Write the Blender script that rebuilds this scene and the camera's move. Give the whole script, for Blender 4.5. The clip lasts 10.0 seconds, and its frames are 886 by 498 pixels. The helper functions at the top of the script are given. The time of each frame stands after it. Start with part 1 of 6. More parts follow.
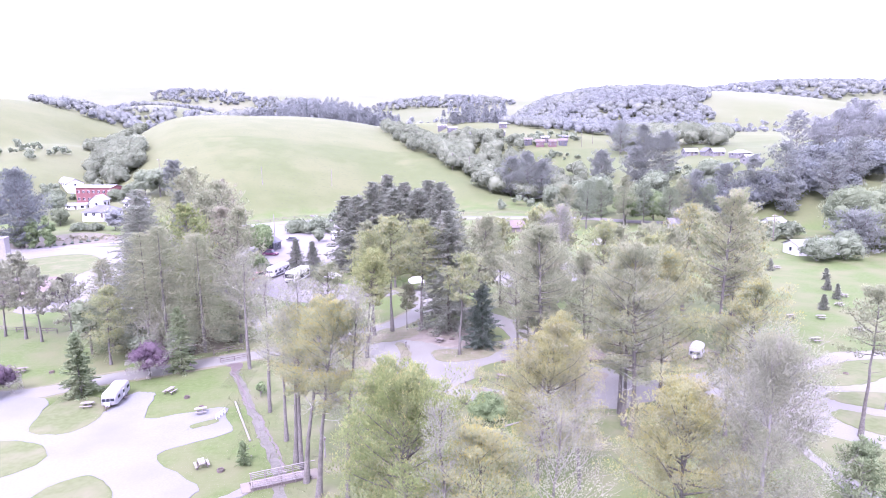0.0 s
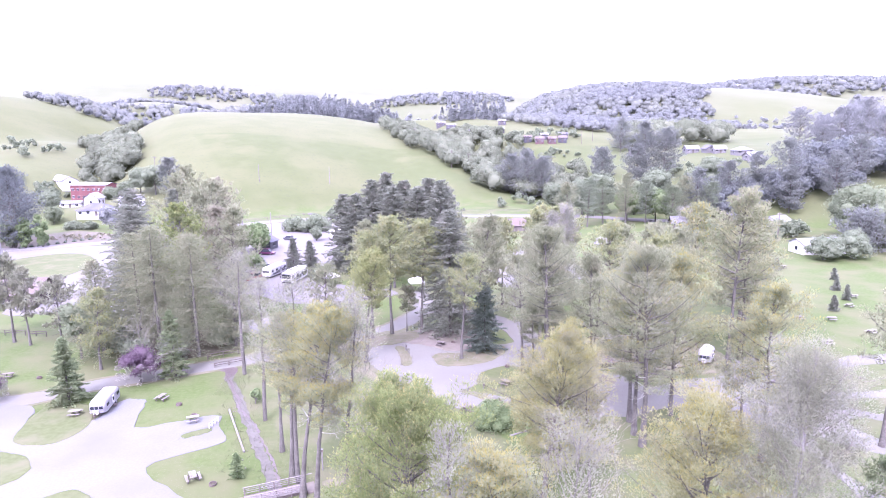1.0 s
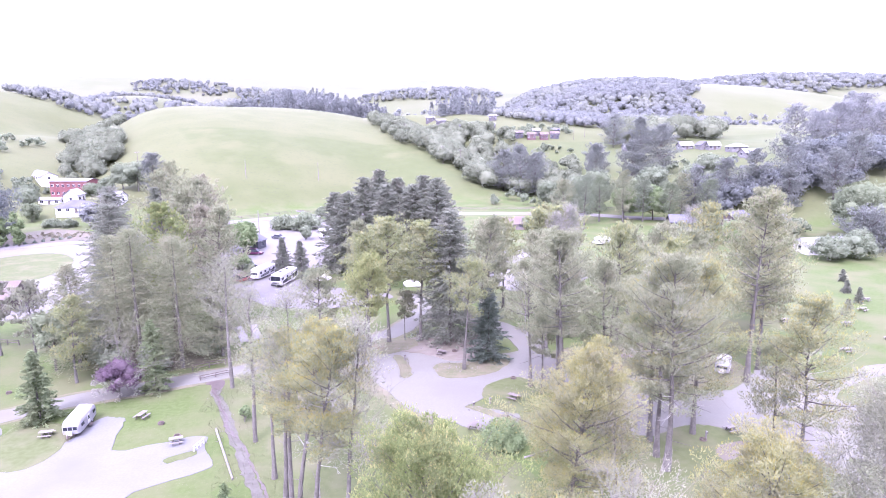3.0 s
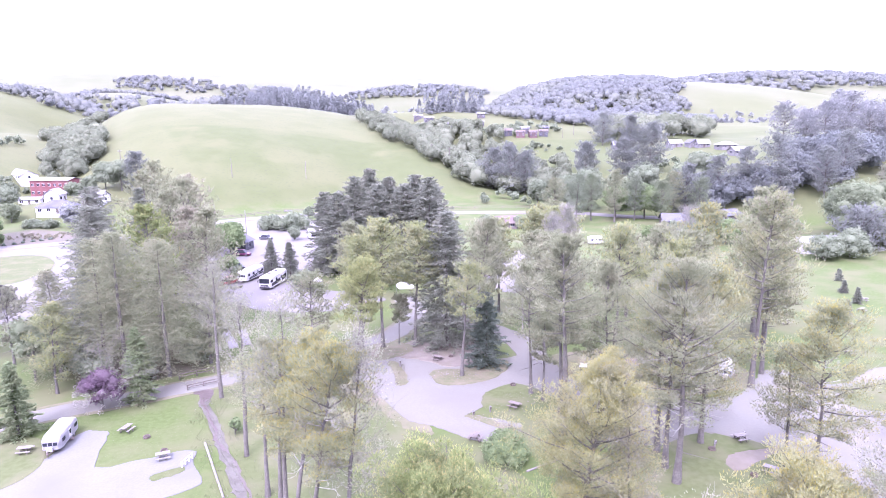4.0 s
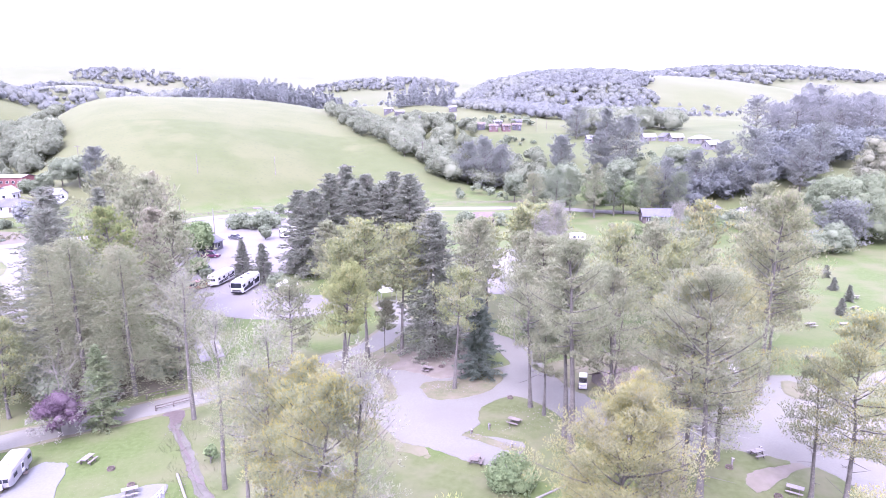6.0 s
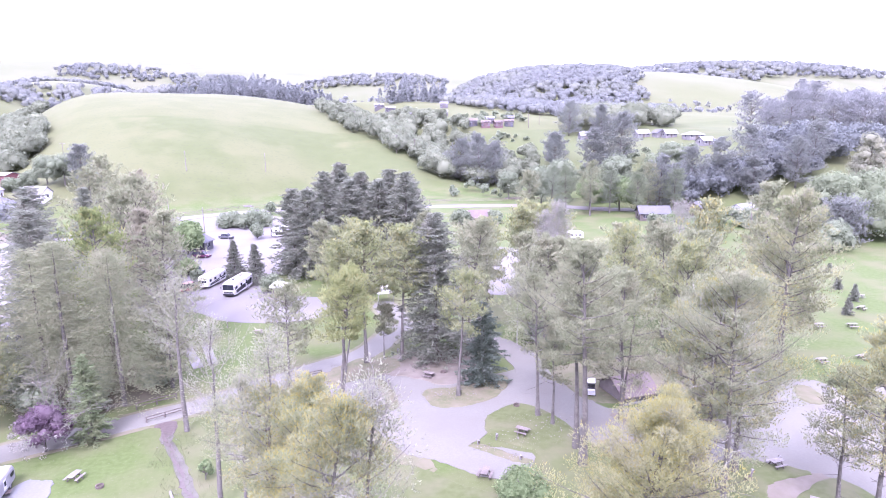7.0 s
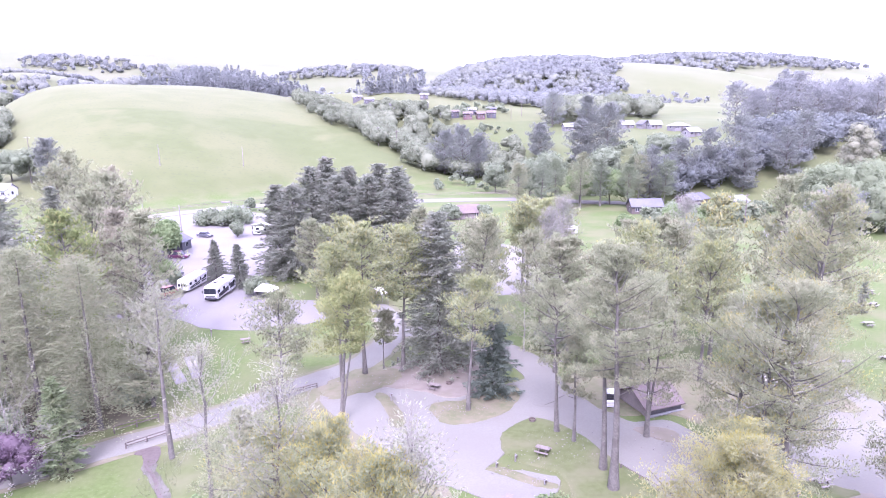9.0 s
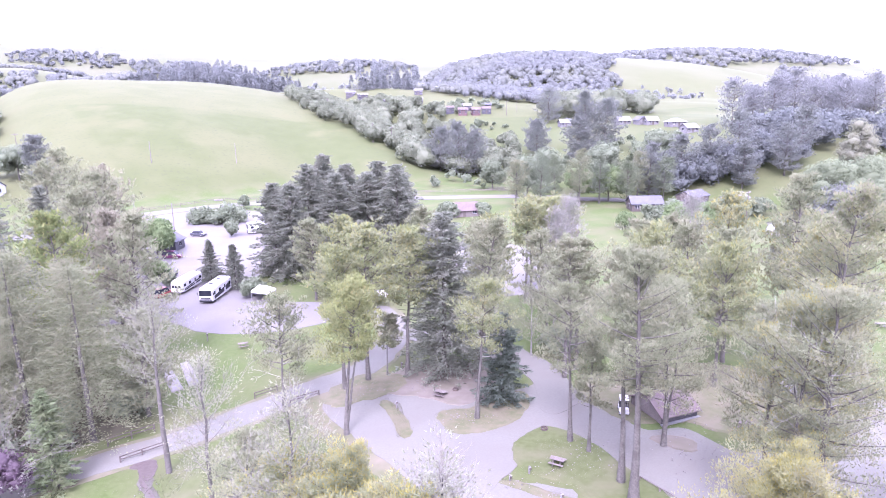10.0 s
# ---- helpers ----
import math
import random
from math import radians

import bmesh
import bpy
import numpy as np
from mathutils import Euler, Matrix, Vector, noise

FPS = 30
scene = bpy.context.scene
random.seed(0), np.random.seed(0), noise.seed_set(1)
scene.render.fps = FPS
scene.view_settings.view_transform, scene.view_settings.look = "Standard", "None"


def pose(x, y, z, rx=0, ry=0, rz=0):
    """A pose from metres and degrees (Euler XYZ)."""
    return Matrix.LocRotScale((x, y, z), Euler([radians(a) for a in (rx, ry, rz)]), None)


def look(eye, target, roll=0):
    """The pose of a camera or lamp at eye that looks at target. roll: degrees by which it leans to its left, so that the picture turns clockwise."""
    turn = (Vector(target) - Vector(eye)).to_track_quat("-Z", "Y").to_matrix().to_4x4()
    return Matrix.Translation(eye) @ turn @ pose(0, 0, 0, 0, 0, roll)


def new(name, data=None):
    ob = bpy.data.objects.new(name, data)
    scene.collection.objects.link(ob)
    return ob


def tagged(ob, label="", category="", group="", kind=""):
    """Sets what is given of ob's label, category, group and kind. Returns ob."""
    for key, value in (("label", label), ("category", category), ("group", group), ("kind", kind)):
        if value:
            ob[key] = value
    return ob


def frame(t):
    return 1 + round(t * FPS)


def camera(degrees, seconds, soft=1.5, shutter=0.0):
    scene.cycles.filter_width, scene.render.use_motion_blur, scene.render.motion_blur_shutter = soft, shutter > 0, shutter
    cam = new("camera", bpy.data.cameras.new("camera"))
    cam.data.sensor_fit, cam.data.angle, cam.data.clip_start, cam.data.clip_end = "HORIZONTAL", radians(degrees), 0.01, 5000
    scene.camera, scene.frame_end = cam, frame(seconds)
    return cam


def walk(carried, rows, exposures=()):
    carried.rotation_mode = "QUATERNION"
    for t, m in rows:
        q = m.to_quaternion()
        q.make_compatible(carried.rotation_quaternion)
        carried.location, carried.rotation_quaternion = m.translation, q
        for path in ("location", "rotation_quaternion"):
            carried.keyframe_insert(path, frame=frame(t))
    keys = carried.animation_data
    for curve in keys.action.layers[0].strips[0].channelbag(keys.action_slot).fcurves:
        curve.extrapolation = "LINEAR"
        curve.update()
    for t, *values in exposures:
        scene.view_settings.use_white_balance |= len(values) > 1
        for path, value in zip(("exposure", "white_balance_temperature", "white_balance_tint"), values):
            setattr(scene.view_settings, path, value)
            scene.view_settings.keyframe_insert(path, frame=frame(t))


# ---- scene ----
cam = camera(69.7, 10.0, soft=0.85)
PATH = [
    (0, (5.473, -5.067, 36.533), (5.515, -3.1, 36.175), -0.9),
    (0.5, (5.262, -3.299, 36.52), (5.314, -1.334, 36.156), -0.8),
    (1, (5.013, -1.618, 36.5), (5.061, 0.348, 36.133), -0.9),
    (1.5, (4.617, 0.027, 36.546), (4.665, 1.992, 36.176), -0.8),
    (2, (4.152, 1.731, 36.604), (4.207, 3.695, 36.231), -0.7),
    (2.5, (3.615, 3.332, 36.597), (3.681, 5.295, 36.219), -0.7),
    (4, (1.73, 8.116, 36.838), (1.859, 10.074, 36.448), -0.7),
    (4.5, (1.08, 9.771, 36.915), (1.212, 11.727, 36.519), -0.7),
    (5, (0.413, 11.444, 36.944), (0.554, 13.398, 36.544), -0.6),
    (5.5, (-0.168, 13.185, 36.97), (0.006, 15.136, 36.565), -0.6),
    (6, (-0.751, 14.847, 37.089), (-0.525, 16.792, 36.678), -0.7),
    (7.5, (-2.785, 20.284, 37.179), (-2.523, 22.22, 36.75), -0.8),
    (8, (-3.509, 22.148, 37.146), (-3.235, 24.081, 36.71), -0.9),
    (8.5, (-4.176, 24.015, 37.097), (-3.878, 25.943, 36.654), -0.8),
    (9, (-4.781, 25.783, 37.091), (-4.453, 27.704, 36.643), -0.9),
    (9.5, (-5.388, 27.467, 37.127), (-5.048, 29.385, 36.673), -0.9),
    (10, (-6.016, 29.161, 37.194), (-5.665, 31.075, 36.733), -0.9),
]
walk(cam, [(t, look(eye, target, roll)) for t, eye, target, roll in PATH],
     exposures=[(0, 3.82, 5450, 47), (10, 3.82, 5450, 47)])

# ---- sky and sun: bright overcast ----
world = bpy.data.worlds.new("sky")
scene.world = world
world.use_nodes = True
wn, wl = world.node_tree.nodes, world.node_tree.links
sky = wn.new("ShaderNodeTexSky")
sky.sky_type, sky.sun_disc = "NISHITA", False
sky.sun_elevation, sky.sun_rotation = radians(52), radians(200)
sky.dust_density, sky.air_density = 4.0, 1.0
wmix = wn.new("ShaderNodeMix")
wmix.data_type = "RGBA"
wmix.inputs[0].default_value = 0.82
wl.new(sky.outputs[0], wmix.inputs[6])
wmix.inputs[7].default_value = (4.9, 4.9, 5.1, 1)   # cloud cover
wl.new(wmix.outputs[2], wn["Background"].inputs[0])
wn["Background"].inputs[1].default_value = 0.13
sun = new("sun", bpy.data.lights.new("sun", "SUN"))
sun.data.energy, sun.data.angle, sun.data.color = 0.8, radians(14), (1.0, 0.97, 0.92)
sun.rotation_euler = (radians(38), 0, radians(-20))


# ---- materials ----
def ramp_mix(nt, fac, a, b):
    m = nt.nodes.new("ShaderNodeMix")
    m.data_type = "RGBA"
    nt.links.new(fac, m.inputs[0])
    for k, c in ((6, a), (7, b)):
        if isinstance(c, tuple):
            m.inputs[k].default_value = (*c, 1)
        else:
            nt.links.new(c, m.inputs[k])
    return m.outputs[2]


def noise_fac(nt, vec, scale, lo=0.35, hi=0.65, detail=6):
    n = nt.nodes.new("ShaderNodeTexNoise")
    n.inputs["Scale"].default_value, n.inputs["Detail"].default_value = scale, detail
    nt.links.new(vec, n.inputs["Vector"])
    r = nt.nodes.new("ShaderNodeMapRange")
    r.inputs[1].default_value, r.inputs[2].default_value = lo, hi
    nt.links.new(n.outputs["Fac"], r.inputs[0])
    return r.outputs[0]


def mat(name, a, b, fine=3.0, c=None, coarse=0.25, rough=0.85, metal=0.0, bump=0.0, spec=0.15):
    """A surface that varies between a and b at a fine scale and towards c at a coarse one."""
    m = bpy.data.materials.new(name)
    m.use_nodes = True
    nt = m.node_tree
    p = nt.nodes["Principled BSDF"]
    pos = nt.nodes.new("ShaderNodeNewGeometry").outputs["Position"]
    f = noise_fac(nt, pos, fine)
    col = ramp_mix(nt, f, a, b)
    if c:
        col = ramp_mix(nt, noise_fac(nt, pos, coarse, 0.45, 0.75), col, c)
    nt.links.new(col, p.inputs["Base Color"])
    p.inputs["Roughness"].default_value, p.inputs["Metallic"].default_value = rough, metal
    p.inputs["Specular IOR Level"].default_value = spec
    if bump:
        bn = nt.nodes.new("ShaderNodeBump")
        bn.inputs["Strength"].default_value, bn.inputs["Distance"].default_value = 0.6, bump
        nt.links.new(f, bn.inputs["Height"])
        nt.links.new(bn.outputs[0], p.inputs["Normal"])
    return m


def leaf_mat(name, a, b, c=None, through_light=0.5, patches=0.45):
    """Foliage: each leaf or needle tuft takes its own tone between a and b, and patches of the crown lean to c."""
    m = bpy.data.materials.new(name)
    m.use_nodes = True
    nt = m.node_tree
    nt.nodes.remove(nt.nodes["Principled BSDF"])
    g = nt.nodes.new("ShaderNodeNewGeometry")
    col = ramp_mix(nt, g.outputs["Random Per Island"], a, b)
    if c:
        col = ramp_mix(nt, noise_fac(nt, g.outputs["Position"], patches, 0.45, 0.7, 3), col, c)
    d, tr, mx = (nt.nodes.new("ShaderNode" + k) for k in ("BsdfDiffuse", "BsdfTranslucent", "MixShader"))
    mx.inputs[0].default_value = through_light
    nt.links.new(col, d.inputs[0]), nt.links.new(col, tr.inputs[0])
    nt.links.new(d.outputs[0], mx.inputs[1]), nt.links.new(tr.outputs[0], mx.inputs[2])
    nt.links.new(mx.outputs[0], nt.nodes["Material Output"].inputs[0])
    return m


def ground_mat():
    """Mown grass in the valley, drier pasture with straw patches on the hills, the farthest paled for haze."""
    m = bpy.data.materials.new("pasture")
    m.use_nodes = True
    nt = m.node_tree
    p = nt.nodes["Principled BSDF"]
    pos = nt.nodes.new("ShaderNodeNewGeometry").outputs["Position"]
    low = ramp_mix(nt, noise_fac(nt, pos, 1.6), (0.0385, 0.056, 0.0160), (0.0500, 0.066, 0.0222))
    low = ramp_mix(nt, noise_fac(nt, pos, 0.11, 0.42, 0.62), low, (0.061, 0.066, 0.031))
    low = ramp_mix(nt, noise_fac(nt, pos, 5.0, 0.60, 0.75), low, (0.078, 0.077, 0.051))
    # hills: straw-coloured pasture, and one greener field bounded by a fence line
    green = ramp_mix(nt, noise_fac(nt, pos, 0.12, 0.3, 0.7), (0.044, 0.054, 0.0205), (0.050, 0.059, 0.0245))
    straw = ramp_mix(nt, noise_fac(nt, pos, 0.05, 0.4, 0.62), (0.053, 0.060, 0.0255), (0.060, 0.0665, 0.0305))
    sides = []
    for normal, shift in (((0.885, 0.465, 0), -63.7), ((0.12, -1.0, 0), 411)):
        d = nt.nodes.new("ShaderNodeVectorMath")
        d.operation = "DOT_PRODUCT"
        d.inputs[1].default_value = normal
        nt.links.new(pos, d.inputs[0])
        e = nt.nodes.new("ShaderNodeMath")
        e.inputs[1].default_value = shift
        nt.links.new(d.outputs["Value"], e.inputs[0])
        sides.append(e.outputs[0])
    low_side = nt.nodes.new("ShaderNodeMath")
    low_side.operation = "MINIMUM"
    nt.links.new(sides[0], low_side.inputs[0]), nt.links.new(sides[1], low_side.inputs[1])
    field = nt.nodes.new("ShaderNodeMapRange")
    field.inputs[1].default_value, field.inputs[2].default_value = -1.5, 2
    nt.links.new(low_side.outputs[0], field.inputs[0])
    high = ramp_mix(nt, field.outputs[0], straw, green)
    high = ramp_mix(nt, noise_fac(nt, pos, 0.02, 0.5, 0.68), high, (0.060, 0.065, 0.030))
    high = ramp_mix(nt, noise_fac(nt, pos, 0.7, 0.55, 0.8), high, (0.040, 0.048, 0.025))
    high = ramp_mix(nt, noise_fac(nt, pos, 0.05, 0.58, 0.75, 10), high, (0.062, 0.066, 0.031))
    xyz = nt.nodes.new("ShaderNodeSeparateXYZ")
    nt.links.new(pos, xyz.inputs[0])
    # pasture beyond y 600 fades paler: distance haze put into the ground colour
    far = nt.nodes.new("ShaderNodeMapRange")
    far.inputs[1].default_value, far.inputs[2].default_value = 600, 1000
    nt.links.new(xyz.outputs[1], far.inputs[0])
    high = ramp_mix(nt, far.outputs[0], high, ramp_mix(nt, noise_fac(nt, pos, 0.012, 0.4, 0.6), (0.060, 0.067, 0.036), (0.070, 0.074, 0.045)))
    r = nt.nodes.new("ShaderNodeMapRange")
    r.inputs[1].default_value, r.inputs[2].default_value = 0.4, 4.0
    nt.links.new(xyz.outputs[2], r.inputs[0])
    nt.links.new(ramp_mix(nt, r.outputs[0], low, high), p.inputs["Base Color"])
    p.inputs["Roughness"].default_value, p.inputs["Specular IOR Level"].default_value = 0.95, 0.1
    return m


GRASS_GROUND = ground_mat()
GRASS = mat("island_grass", (0.043, 0.054, 0.0190), (0.054, 0.063, 0.026), 1.3, (0.074, 0.072, 0.042), 0.22, 0.95)
DRY = mat("dry_grass_litter", (0.076, 0.073, 0.044), (0.058, 0.063, 0.031), 1.2, (0.094, 0.084, 0.060), 0.35, 0.95)
DIRT = mat("bare_soil", (0.097, 0.087, 0.071), (0.082, 0.072, 0.058), 0.8, (0.070, 0.066, 0.044), 0.25, 0.95)
# soil tone taken darker to carry the shade under the grove
SHADE_SOIL = mat("shade_dark_litter", (0.058, 0.055, 0.036), (0.072, 0.063, 0.044), 0.8, (0.052, 0.058, 0.03), 0.25, 0.95)
GRAVEL = mat("pale_gravel", (0.093, 0.090, 0.084), (0.082, 0.079, 0.074), 4.0, (0.076, 0.071, 0.066), 0.12, 0.9)
ASPHALT = mat("worn_asphalt", (0.0922, 0.0912, 0.0772), (0.0820, 0.0813, 0.0691), 5.0, (0.0790, 0.0753, 0.0629), 0.13, 0.9)
LOOP_GRAVEL = mat("bluish_white_gravel", (0.0868, 0.0887, 0.0847), (0.0782, 0.0799, 0.0768), 4.0, (0.0714, 0.0720, 0.0690), 0.12, 0.9)
CREEK = mat("creek_gravel", (0.068, 0.065, 0.053), (0.056, 0.054, 0.043), 2.0, (0.036, 0.034, 0.026), 0.5, 0.75)
BANK = mat("reddish_bank", (0.0666, 0.0588, 0.0456), (0.0540, 0.0549, 0.0342), 1.2, (0.0810, 0.0666, 0.0532), 0.25, 0.95)
CONCRETE = mat("concrete", (0.140, 0.133, 0.131), (0.120, 0.114, 0.112), 2.0, (0.102, 0.096, 0.094), 0.4)
BARK = mat("pine_bark", (0.060, 0.057, 0.049), (0.086, 0.081, 0.070), 5.0, (0.046, 0.043, 0.036), 1.0, 0.95, bump=0.05)
BARK_PALE = mat("pale_bark", (0.186, 0.174, 0.167), (0.136, 0.124, 0.118), 5.0, (0.223, 0.211, 0.205), 1.0, 0.95, bump=0.03)
TWIG = mat("lichen_twigs", (0.1548, 0.1478, 0.1230), (0.1152, 0.1100, 0.0910), 3.0, None, 1.0, 0.95)
DEADWOOD = mat("bleached_dead_wood", (0.2408, 0.2360, 0.2089), (0.1830, 0.1792, 0.1580), 3.0, None, 1.0, 0.95)
WOOD = mat("weathered_wood", (0.110, 0.098, 0.088), (0.085, 0.074, 0.067), 6.0, (0.070, 0.060, 0.053), 0.8, 0.85)
WOOD_DARK = mat("dark_wood", (0.054, 0.046, 0.040), (0.076, 0.065, 0.058), 6.0, None, 1.0, 0.85)
WHITE = mat("white_paint", (0.36, 0.36, 0.36), (0.32, 0.32, 0.32), 2.0, (0.27, 0.27, 0.265), 0.6, 0.5)
GREYROOF = mat("grey_shingles", (0.055, 0.056, 0.066), (0.07, 0.07, 0.08), 2.0, (0.045, 0.045, 0.052), 0.3)
REDROOF = mat("dusty_mauve_roof", (0.079, 0.063, 0.058), (0.067, 0.053, 0.050), 2.0, (0.084, 0.071, 0.064), 0.5)
BRICKRED = mat("red_wall", (0.10, 0.042, 0.042), (0.085, 0.036, 0.036), 2.0, (0.12, 0.062, 0.06), 0.3)
PALEROOF = mat("pale_metal_roof", (0.12, 0.12, 0.122), (0.10, 0.10, 0.104), 1.0, (0.09, 0.09, 0.092), 0.3, 0.5)
GLASS = mat("dark_glass", (0.012, 0.014, 0.018), (0.018, 0.02, 0.025), 1.0, None, 1.0, 0.12, 0.0, 0, 0.1)
BLACK = mat("black_rubber", (0.025, 0.025, 0.025), (0.04, 0.04, 0.04), 4.0)
STEEL = mat("rusty_steel", (0.11, 0.085, 0.07), (0.08, 0.07, 0.065), 6.0, None, 1.0, 0.7, 0.5)
ALU = mat("silver_grey_paint", (0.165, 0.163, 0.165), (0.14, 0.14, 0.143), 1.5, (0.11, 0.11, 0.115), 0.8, 0.45, 0, 0, 0.2)
MAROON = mat("maroon_paint", (0.0500, 0.0120, 0.0324), (0.0420, 0.0100, 0.0270), 1.0, None, 1.0, 0.4, 0, 0, 0.2)
GREYPAINT = mat("grey_paint", (0.04, 0.041, 0.048), (0.034, 0.035, 0.041), 1.0, None, 1.0, 0.4, 0, 0, 0.2)
REDPAINT = mat("red_paint", (0.13, 0.025, 0.022), (0.11, 0.02, 0.02), 1.0, None, 1.0, 0.4, 0, 0, 0.2)
CANVAS = mat("white_canvas", (0.40, 0.40, 0.40), (0.35, 0.35, 0.35), 1.0)
STRIPE = mat("dark_graphics", (0.015, 0.015, 0.018), (0.022, 0.022, 0.026), 1.0, None, 1.0, 0.5, 0, 0, 0.1)

L_PINE = leaf_mat("pine_needles", (0.148, 0.170, 0.084), (0.197, 0.218, 0.115), (0.201, 0.209, 0.120))
L_GREY = leaf_mat("grey_green_needles", (0.1439, 0.1598, 0.0936), (0.1873, 0.2020, 0.1221), (0.1977, 0.1980, 0.1290))
L_YELLOW = leaf_mat("yellowing_needles", (0.175, 0.182, 0.085), (0.227, 0.231, 0.113), (0.192, 0.195, 0.124))
L_BRIGHT = leaf_mat("fresh_needles", (0.103, 0.131, 0.049), (0.148, 0.179, 0.067), (0.132, 0.153, 0.071))
L_BROWN = leaf_mat("browned_needles", (0.171, 0.163, 0.116), (0.212, 0.204, 0.144), (0.174, 0.173, 0.114))
L_DARK = leaf_mat("dark_conifer", (0.114, 0.127, 0.095), (0.162, 0.175, 0.131), (0.156, 0.158, 0.124))
L_FIR = leaf_mat("fir_needles", (0.0910, 0.1205, 0.0634), (0.1650, 0.1998, 0.1047), (0.1420, 0.1597, 0.0871))
L_PLUM = leaf_mat("purple_leaves", (0.065, 0.044, 0.060), (0.124, 0.090, 0.112), (0.145, 0.120, 0.128))
L_PINK = leaf_mat("pink_blossom", (0.1748, 0.1660, 0.1458), (0.2483, 0.2410, 0.2133), (0.1386, 0.1550, 0.1071))
L_LICHEN = leaf_mat("lichen_grey", (0.164, 0.171, 0.120), (0.201, 0.209, 0.151), (0.161, 0.167, 0.106))
L_OAK = leaf_mat("oak_leaves", (0.1230, 0.1444, 0.0929), (0.1531, 0.1792, 0.1178), (0.1505, 0.1696, 0.1170))
L_WILLOW = leaf_mat("willow_leaves", (0.1270, 0.1500, 0.0911), (0.1536, 0.1785, 0.1104), (0.1362, 0.1582, 0.0984))
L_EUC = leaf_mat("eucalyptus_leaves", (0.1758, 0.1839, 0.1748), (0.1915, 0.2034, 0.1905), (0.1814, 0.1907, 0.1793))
L_CYP = leaf_mat("cypress_leaves", (0.1346, 0.1473, 0.1285), (0.1526, 0.1654, 0.1447), (0.1484, 0.1579, 0.1404))
# far shrubs' pale blue carries distance haze; the cottage tree is lavender-grey itself
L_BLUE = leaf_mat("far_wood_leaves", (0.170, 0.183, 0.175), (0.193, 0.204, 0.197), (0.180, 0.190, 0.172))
L_SPRUCE = leaf_mat("deep_blue_green_needles", (0.0770, 0.0999, 0.0763), (0.1130, 0.1380, 0.1051), (0.1010, 0.1185, 0.0939))
L_YTIP = leaf_mat("yellow_tipped_needles", (0.145, 0.162, 0.090), (0.195, 0.211, 0.120), (0.217, 0.218, 0.111))
# ridge conifers lightened and blued for haze, in the needle colour itself
L_RIDGE = leaf_mat("haze_tinted_needles", (0.140, 0.152, 0.144), (0.156, 0.168, 0.159), (0.148, 0.159, 0.149))
L_BUSH = leaf_mat("bush_leaves", (0.088, 0.123, 0.058), (0.155, 0.195, 0.094))
L_WOOD = leaf_mat("oak_wood_canopy", (0.1179, 0.1353, 0.0885), (0.1825, 0.1997, 0.1380), (0.1078, 0.1205, 0.0818), patches=0.09)
# canopy colour paled towards blue-grey in place of haze over distance
L_FAR = leaf_mat("far_haze_tinted_canopy", (0.1185, 0.1284, 0.1201), (0.1545, 0.1653, 0.1565), (0.1588, 0.1706, 0.1418), patches=0.02)
L_BELT = leaf_mat("dark_cypress_canopy", (0.0929, 0.1046, 0.0992), (0.1376, 0.1524, 0.1430), (0.1176, 0.1297, 0.1234))
L_FRESH = leaf_mat("yellow_green_needles", (0.148, 0.169, 0.070), (0.195, 0.216, 0.092), (0.176, 0.194, 0.092))
L_TIPS = leaf_mat("yellow_needle_tips", (0.1938, 0.1813, 0.0533), (0.2366, 0.2173, 0.0684), (0.2152, 0.1957, 0.0792))
L_TIPS_GREEN = leaf_mat("fresh_needle_tips", (0.162, 0.180, 0.065), (0.212, 0.223, 0.084), (0.237, 0.218, 0.094))


# ---- mesh helpers ----
def mesh_np(name, verts, tris, material):
    v, f = np.asarray(verts, np.float32), np.asarray(tris, np.int32)
    me = bpy.data.meshes.new(name)
    me.vertices.add(len(v)), me.loops.add(f.size), me.polygons.add(len(f))
    me.vertices.foreach_set("co", v.ravel())
    me.loops.foreach_set("vertex_index", f.ravel())
    me.polygons.foreach_set("loop_start", np.arange(0, f.size, 3, dtype=np.int32))
    me.update(calc_edges=True)
    me.materials.append(material)
    return me


def part_np(name, geo, material, parent=None, label=""):
    ob = new(name, mesh_np(name, geo[0], geo[1], material))
    ob.parent = parent
    return tagged(ob, label)


def part(name, bm, material, parent=None, label=""):
    me = bpy.data.meshes.new(name)
    bmesh.ops.recalc_face_normals(bm, faces=bm.faces)
    bm.to_mesh(me)
    bm.free()
    me.materials.append(material)
    ob = new(name, me)
    ob.parent = parent
    return tagged(ob, label)


def thing(name, label, category, at, group=""):
    ob = new(name)
    ob.matrix_basis = at
    return tagged(ob, label, category, group)


def box(bm, x0, x1, y0, y1, z0, z1, bevel=0.0, taper=(1, 1)):
    """A block; taper scales its top in x and y."""
    cx, cy = (x0 + x1) / 2, (y0 + y1) / 2
    r = bmesh.ops.create_cube(bm, size=1)["verts"]
    for v in r:
        k = v.co.z > 0
        v.co = Vector((cx + v.co.x * (x1 - x0) * (taper[0] if k else 1), cy + v.co.y * (y1 - y0) * (taper[1] if k else 1), z1 if k else z0))
    if bevel:
        bmesh.ops.bevel(bm, geom=list({e for v in r for e in v.link_edges}), offset=bevel, segments=2, affect="EDGES", profile=0.5)
    return bm


def boxes(*specs, bevel=0.0):
    bm = bmesh.new()
    for sp in specs:
        box(bm, *sp, bevel=bevel)
    return bm


